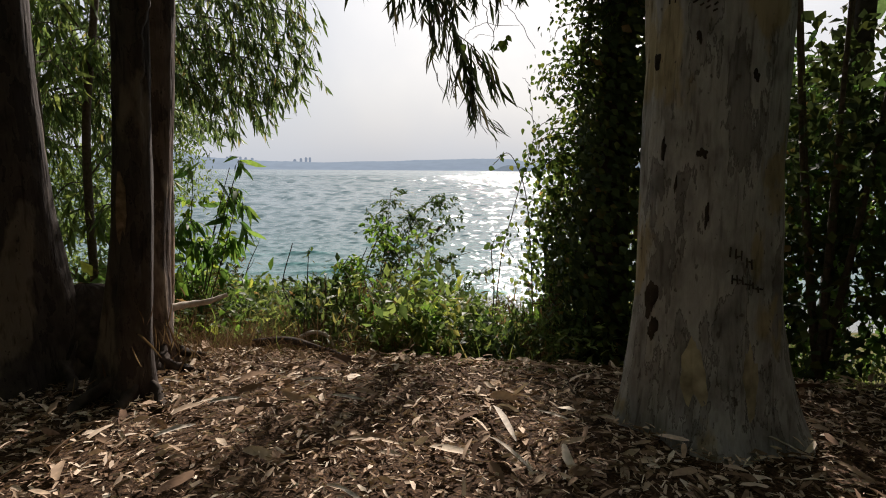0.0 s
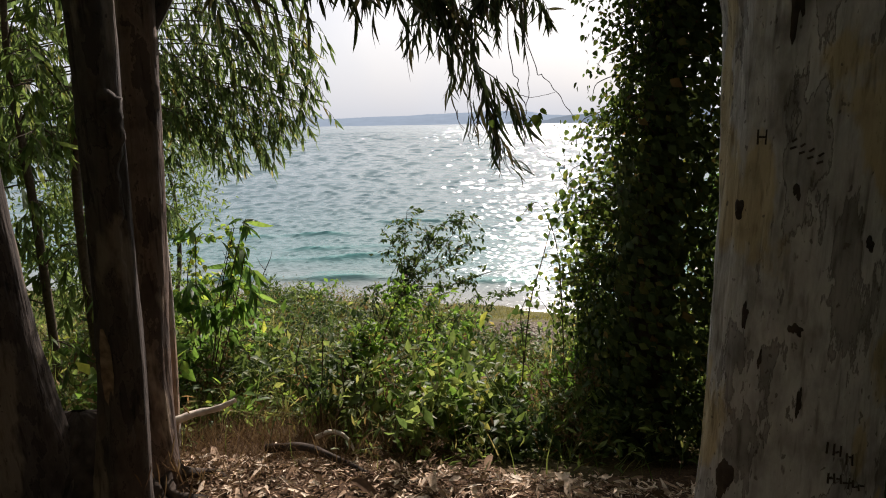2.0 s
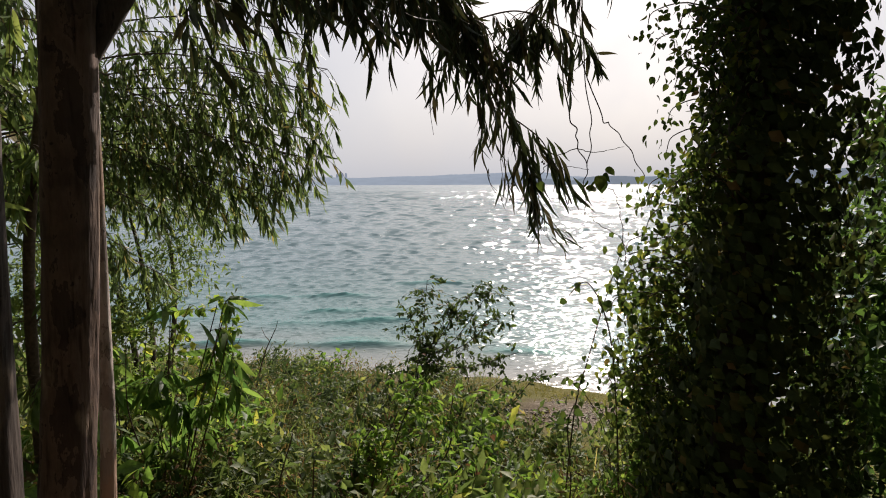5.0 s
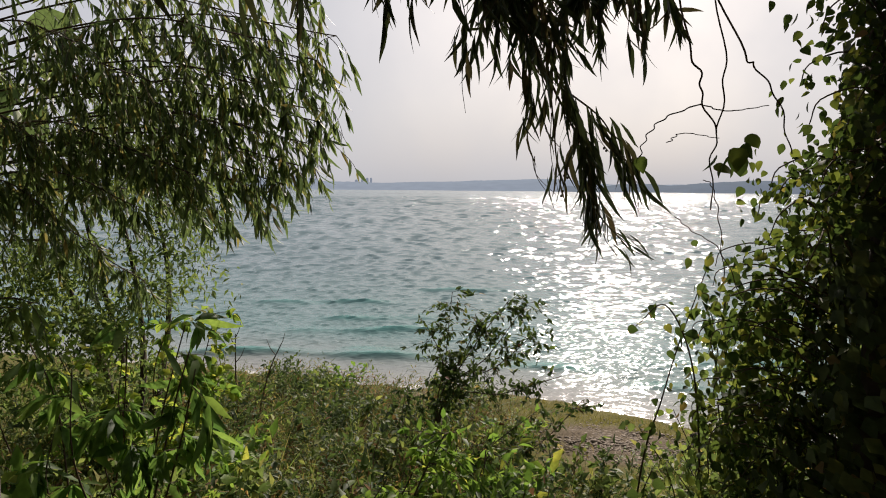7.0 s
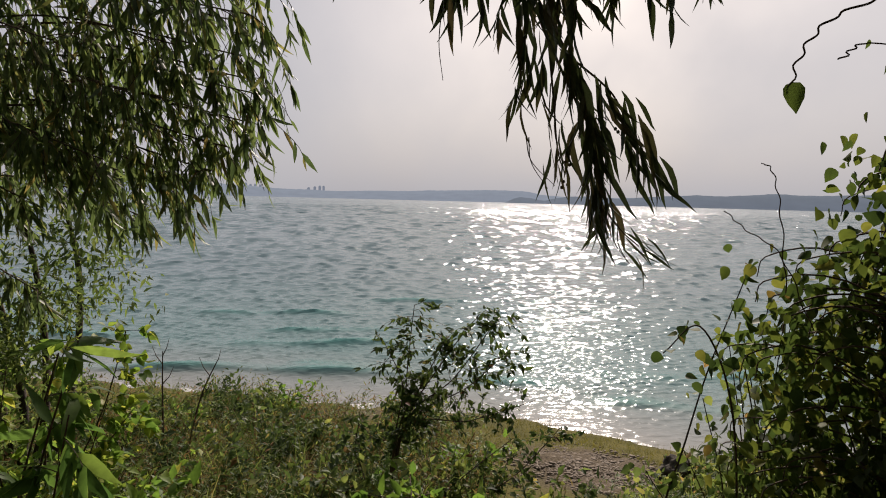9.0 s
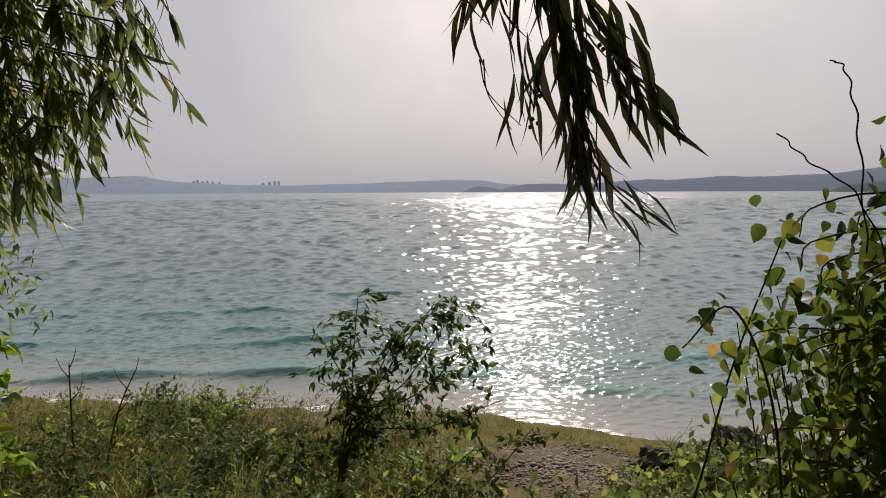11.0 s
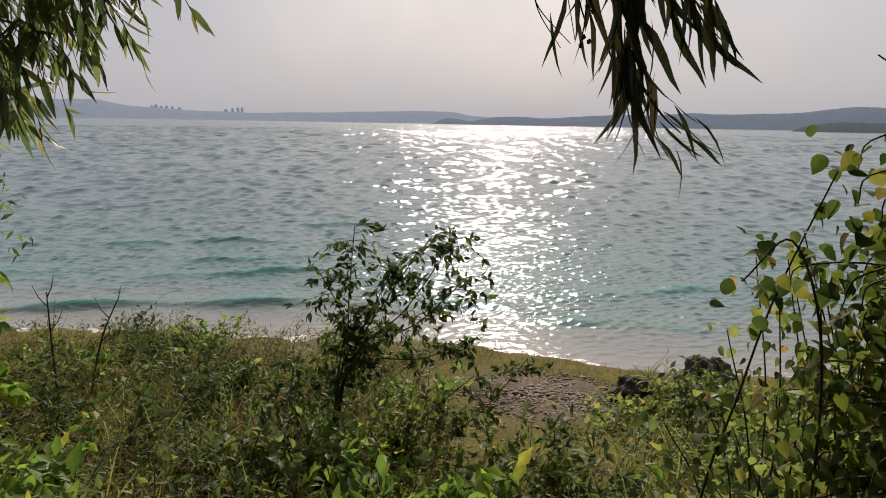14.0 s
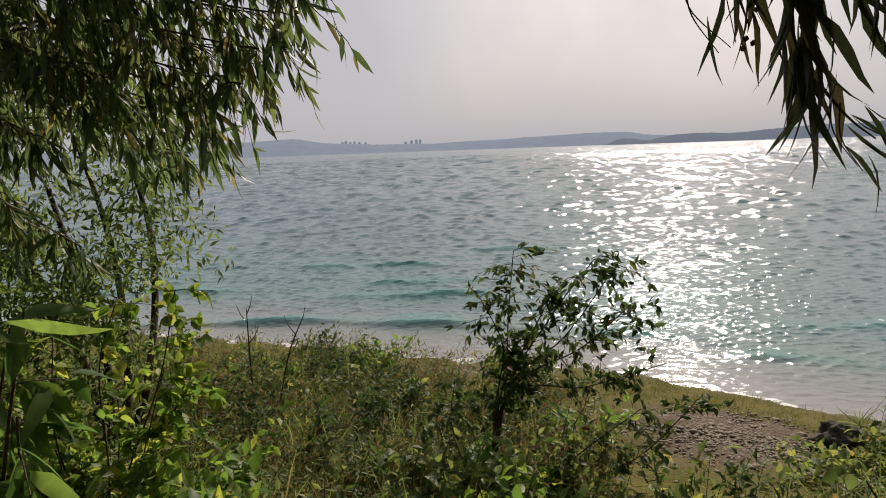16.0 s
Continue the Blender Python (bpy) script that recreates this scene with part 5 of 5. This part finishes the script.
def stalks(name, label, n, seed, test, material, lo, hi, leaf, template, wide):
    """Upright weeds: one stem each, with leaves all the way up it."""
    lv = Heap()
    g, x, y, z = field(n, -5.5, 2.6, 3.6, 10.6, seed, test)
    for i in range(len(x)):
        ht = g.uniform(lo, hi)
        b = np.array([x[i], y[i], z[i] - 0.03])
        c = spline([b, b + (g.normal(0.02, 0.03), g.normal(0, 0.03), 0.55 * ht), b + (g.normal(0.09, 0.06), g.normal(0, 0.05), ht)], 9)
        tube(lv, c, (0.0035, 0.0015), 4)
        m = int(g.integers(16, 30))
        u = np.sort(g.uniform(0.15, 1, m))
        p = np.stack([np.interp(u * 8, np.arange(9), c[:, k]) for k in range(3)], -1)
        a = g.uniform(0, 6.3) + 2.4 * np.arange(m)
        put_leaves(lv, template, p, np.stack([np.cos(a), np.sin(a), g.uniform(0.1, 0.9, m)], -1), np.stack([-0.4 * np.cos(a), -0.4 * np.sin(a), 0 * a + 1], -1), leaf * (1.15 - 0.6 * u) * g.uniform(0.7, 1.25, m), wide)
    tagged(part(name, lv, material), label, "weeds", kind="stuff")


mid_bank = lambda x, y, g: on_bank(x, y, g) & (dry_spot(x, y) < 0.3) & (np.sin(1.9 * x + 0.7 * y) + np.sin(2.7 * y - 1.1 * x) > -0.3) & (g.random(len(x)) < np.clip(1.25 - (y - 3.6) / 8, 0.3, 1))
stalks("green_stalks", "upright leafy green weeds with thin stems", 620, 301, mid_bank, WEED_LEAF, 0.3, 0.62, 0.07, MINI_LANCE, 1.9)
stalks("olive_stalks", "upright dull olive weeds with narrow leaves", 760, 302, mid_bank, OLIVE_LEAF, 0.3, 0.7, 0.075, MINI_LANCE, 1.5)
stalks("brown_stalks", "dry brown seeding weed stalks", 420, 303, lambda x, y, g: mid_bank(x, y, g) & (x < 0.2), RUST_BUSH, 0.3, 0.66, 0.045, MINI_LANCE, 1.3)
g, x, y, z = field(9000, -4.5, 2.4, 3.6, 8.5, 304, mid_bank)
lv = Heap()
n = len(x)
put_leaves(lv, ARCH, np.stack([x + 0.0 * z, y, z - 0.02], -1), g.normal(0, 0.5, (n, 3)) + (0.25, 0, 0.9), g.normal(0, 1, (n, 3)) + (0.5, 0, 0), g.uniform(0.18, 0.5, n), g.uniform(0.6, 1.2, n))
tagged(part("arching_grass", lv, GRASS_BLADE), "long arching grass blades between the weeds", "grass", kind="stuff")

sapling((-0.5, 5.5, -0.85), [(-0.62, 5.5, -0.05), (-0.4, 5.45, 0.0), (-0.25, 5.4, -0.12), (-0.75, 5.5, -0.2), (-0.1, 5.5, -0.2), (-0.5, 5.3, -0.15), (-0.85, 5.4, -0.35), (-0.2, 5.3, -0.35)], 0.075, 9, 76, "lush bright green shrub at the sapling's foot", OVATE_LOW, BRIGHT_LEAF, 0.16, "leafy_shrub", 0.9)
sapling((-0.72, 4.05, -0.45), [(-0.5, 4.2, 0.42), (-0.38, 4.25, 0.56), (-0.22, 4.25, 0.5), (-0.6, 4.1, 0.28), (-0.05, 4.3, 0.36), (-0.75, 4.1, 0.05), (-0.35, 4.15, 0.08), (0.1, 4.3, 0.05), (-0.2, 4.1, -0.05), (0.2, 4.2, -0.15), (-0.62, 4.2, 0.36)], 0.052, 18, 78, "leafy green shrub leaning out over the brow", OVATE_LOW, BRIGHT_LEAF, 0.16, "leafy_shrub", 0.8)
sapling((-0.95, 6.1, -1.05), [(-1.0, 6.1, -0.25), (-0.8, 6.05, -0.15), (-1.2, 6.1, -0.35), (-0.7, 6.1, -0.35), (-1.1, 6.0, -0.5)], 0.07, 8, 77, "dense green shrub in the weeds", OVATE_LOW, WEED_LEAF, 0.15, "leafy_shrub", 0.9)

shore_weeds = lambda x, y, g: ((y - 3.05) / (shore(x) - 3.05) > 0.82) & ((y - 3.05) / (shore(x) - 3.05) < 0.998) & (x < -0.7 + 0.4 * g.random(len(x)))
weed_patch("shore_weeds", "knee-high olive weeds along the water", 1500, 192, shore_weeds, RUSTY_LEAF, 0.12, 0.34, 0.07, MINI_LANCE, 1.7, 9)
weed_patch("bright_weeds", "sunlit bright green broad-leaved weeds", 900, 193, lambda x, y, g: (y > 3.3) & (y < 6.2) & (g.random(len(x)) > dry_spot(x, y)) & (np.sin(2.1 * x + y) + np.sin(1.7 * y - 1.3 * x) > 0.3), BRIGHT_LEAF, 0.1, 0.32, 0.09, OVATE_LOW, 0.9, 8)

g, x, y, z = field(15000, -2.6, 0.4, 2.9, 4.6, 93, lambda x, y, g: g.random(len(x)) < dry_spot(x, y))
n = len(x)
lv = Heap()
put_leaves(lv, BLADE, np.stack([x, y, z - 0.01], -1), g.normal(0, 0.75, (n, 3)) + (0.1, 0, 0.8), g.normal(0, 1, (n, 3)), g.uniform(0.08, 0.3, n), 0.5)
tagged(part("dry_grass", lv, DRY_GRASS), "dry brown grass tuft at the foot of the tree", "grass", kind="stuff")

# pebbles of the little beach
h = Heap()
g = np.random.default_rng(95)
n = 2200
x, y = g.normal(1.25, 0.45, n), g.normal(8.6, 0.38, n)
octa = np.array([(1, 0, 0), (0, 1, 0), (-1, 0, 0), (0, -1, 0), (0.6, 0.6, 0.7), (-0.6, 0.6, 0.7), (-0.6, -0.6, 0.7), (0.6, -0.6, 0.7)], float)
for i in range(n):
    s = g.uniform(0.008, 0.026) * (1 if g.random() < 0.96 else 2)
    a = g.uniform(0, 6.3)
    r = np.array([[math.cos(a), -math.sin(a), 0], [math.sin(a), math.cos(a), 0], [0, 0, 1]])
    v = (octa * (1, 0.7, 0.55) * g.uniform(0.8, 1.2, (8, 3))) @ r.T * s + (x[i], y[i], float(land(x[i], y[i])))
    h.add(v, [(4, 5, 6, 7), (0, 1, 5, 4), (1, 2, 6, 5), (2, 3, 7, 6), (3, 0, 4, 7)])
tagged(part("pebbles", h, STONE), "small grey beach pebbles above the waterline", "pebbles", kind="stuff")


def boulder(cx, cy, cz, sx, sy, sz, seed):
    h = Heap()
    nu, nv = 44, 28
    U, V = np.meshgrid(np.linspace(0, 2 * math.pi, nu), np.linspace(0, math.pi, nv))
    P = np.stack([np.cos(U) * np.sin(V), np.sin(U) * np.sin(V), np.cos(V)], -1)
    k = np.array([1 + 0.4 * fbm(*(q * 1.9 + seed)) + 0.16 * fbm(*(q * 6.0 + seed)) for q in P.reshape(-1, 3)]).reshape(U.shape)
    P = P * k[..., None] * (sx, sy, sz) + (cx, cy, cz)
    hh = grid_heap(P[..., 0], P[..., 1], P[..., 2])
    tagged(part("boulder", hh, ROCK), "dark weathered boulder at the water's edge", "rock", "shore boulders")


boulder(2.12, 8.5, -1.27, 0.24, 0.18, 0.16, 3.0)
boulder(3.05, 8.9, -1.3, 0.3, 0.2, 0.2, 7.0)
t = thing("spiky_plant", "small spiky green plant on a boulder", "plant", (2.2, 8.45, -1.05))
h = Heap()
g = np.random.default_rng(97)
put_leaves(h, BLADE, np.tile((2.2, 8.45, -1.08), (26, 1)), g.normal(0, 0.6, (26, 3)) + (0.2, 0, 0.6), g.normal(0, 1, (26, 3)), g.uniform(0.12, 0.26, 26), 2.2)
part("foliage", h, WEED_LEAF, t)
t = thing("bramble_mound", "mound of green brambles beside the gravel", "shrub", (2.2, 6.6, -1.1))
lv = Heap()
cloud(lv, (2.5, 7.2, -1.1), (1.2, 1.2, 0.3), 5200, 0.07, MINI, 98, 0.2, 1.1, 36)
cloud(lv, (1.8, 5.6, -0.85), (0.8, 1.0, 0.3), 3600, 0.07, MINI, 99, 0.2, 1.1, 30)
part("foliage", lv, WEED_LEAF, t)

# ---- a wood out of view, added round the path to shade it ----
spots = [(-5.6, 2.2), (-5.2, -0.4), (-4.4, -2.8), (-2.4, -4.4), (0.2, -5.0), (2.8, -4.4), (4.8, -2.8), (5.6, -0.2), (5.8, 2.4), (-1.2, -7.5), (2.0, -7.8), (-5.0, -6.0), (5.4, -6.2), (-8.0, -2.0), (8.2, -1.5), (-5.8, 5.6), (6.0, 5.4)]
for k, (x, y) in enumerate(spots):
    z = float(land(x, y))
    hgt = 7.5 + 1.2 * math.sin(2.1 * k)
    t = thing("shade_tree", "leafy dark tree added out of view for shade", "tree", (x, y, z), "wood round the path")
    h, lv = Heap(), Heap()
    trunk(h, [(x, y, z - 0.2), (x + 0.1, y, 2), (x, y + 0.1, 4), (x + 0.2, y, hgt)], [0.2, 0.16, 0.12, 0.05], 14, 30, 0.06, float(k), (0.3, 0.3, 4))
    part("trunk", h, BROWN_BARK, t)
    cloud(lv, (x, y, 0.5 * hgt + 0.3), (2.1, 2.1, hgt * 0.52), 1450, 0.4, MINI, 500 + k, 0.7, 1.1, 60)
    part("foliage", lv, GUM_LEAF, t)

# shrubs mostly out of view, added to keep skylight off trunk and litter
for k, (x, y, w, hgt) in enumerate(((3.1, 1.6, 0.9, 2.6), (3.3, -0.2, 1.0, 2.8), (2.9, 3.0, 0.7, 2.2), (3.0, -1.8, 1.0, 2.6), (-3.6, 0.6, 0.9, 2.6), (-3.7, 2.2, 0.7, 2.4), (-3.4, -1.2, 0.9, 2.6), (0.0, -3.0, 1.2, 2.4), (-2.0, -2.8, 1.1, 2.6), (2.0, -3.2, 1.1, 2.6))):
    t = thing("shade_shrub", "dense dark green shrub added to shade trunk and litter", "shrub", (x, y, float(land(x, y))), "undergrowth round the path")
    h, lv = Heap(), Heap()
    for j in range(5):
        a = 1.26 * j + k
        tube(h, spline([(x, y, -0.1), (x + 0.2 * math.cos(a), y + 0.2 * math.sin(a), 0.5 * hgt), (x + 0.5 * w * math.cos(a), y + 0.5 * w * math.sin(a), 0.85 * hgt)], 10), (0.02, 0.008), 6)
    part("stem", h, TWIG, t)
    cloud(lv, (x, y, 0.52 * hgt), (w, w, 0.55 * hgt), 2600, 0.15, MINI, 700 + k, 0.6, 1.1, 40)
    part("foliage", lv, BUSH_LEAF, t)

# leaf masses overhead, out of view, added to the great gum for shade
lv = Heap()
for k, (c, s, n) in enumerate((((0.2, 1.2, 6.4), (2.6, 2.4, 1.2), 7000), ((2.6, 1.4, 6.2), (2.2, 2.4, 1.4), 6000), ((-2.4, 1.2, 6.2), (2.4, 2.4, 1.4), 6500), ((1.35, 5.3, 4.1), (1.1, 0.9, 0.8), 3600), ((1.6, 3.9, 4.2), (0.9, 0.6, 0.8), 2200), ((0.2, -2.5, 7.0), (4.5, 2.2, 1.2), 9000))):
    cloud(lv, c, s, int(0.37 * n), 0.34, MINI_LANCE, 600 + k, 1.2, 1.9, 40)
part("canopy", lv, GUM_LEAF, gum)
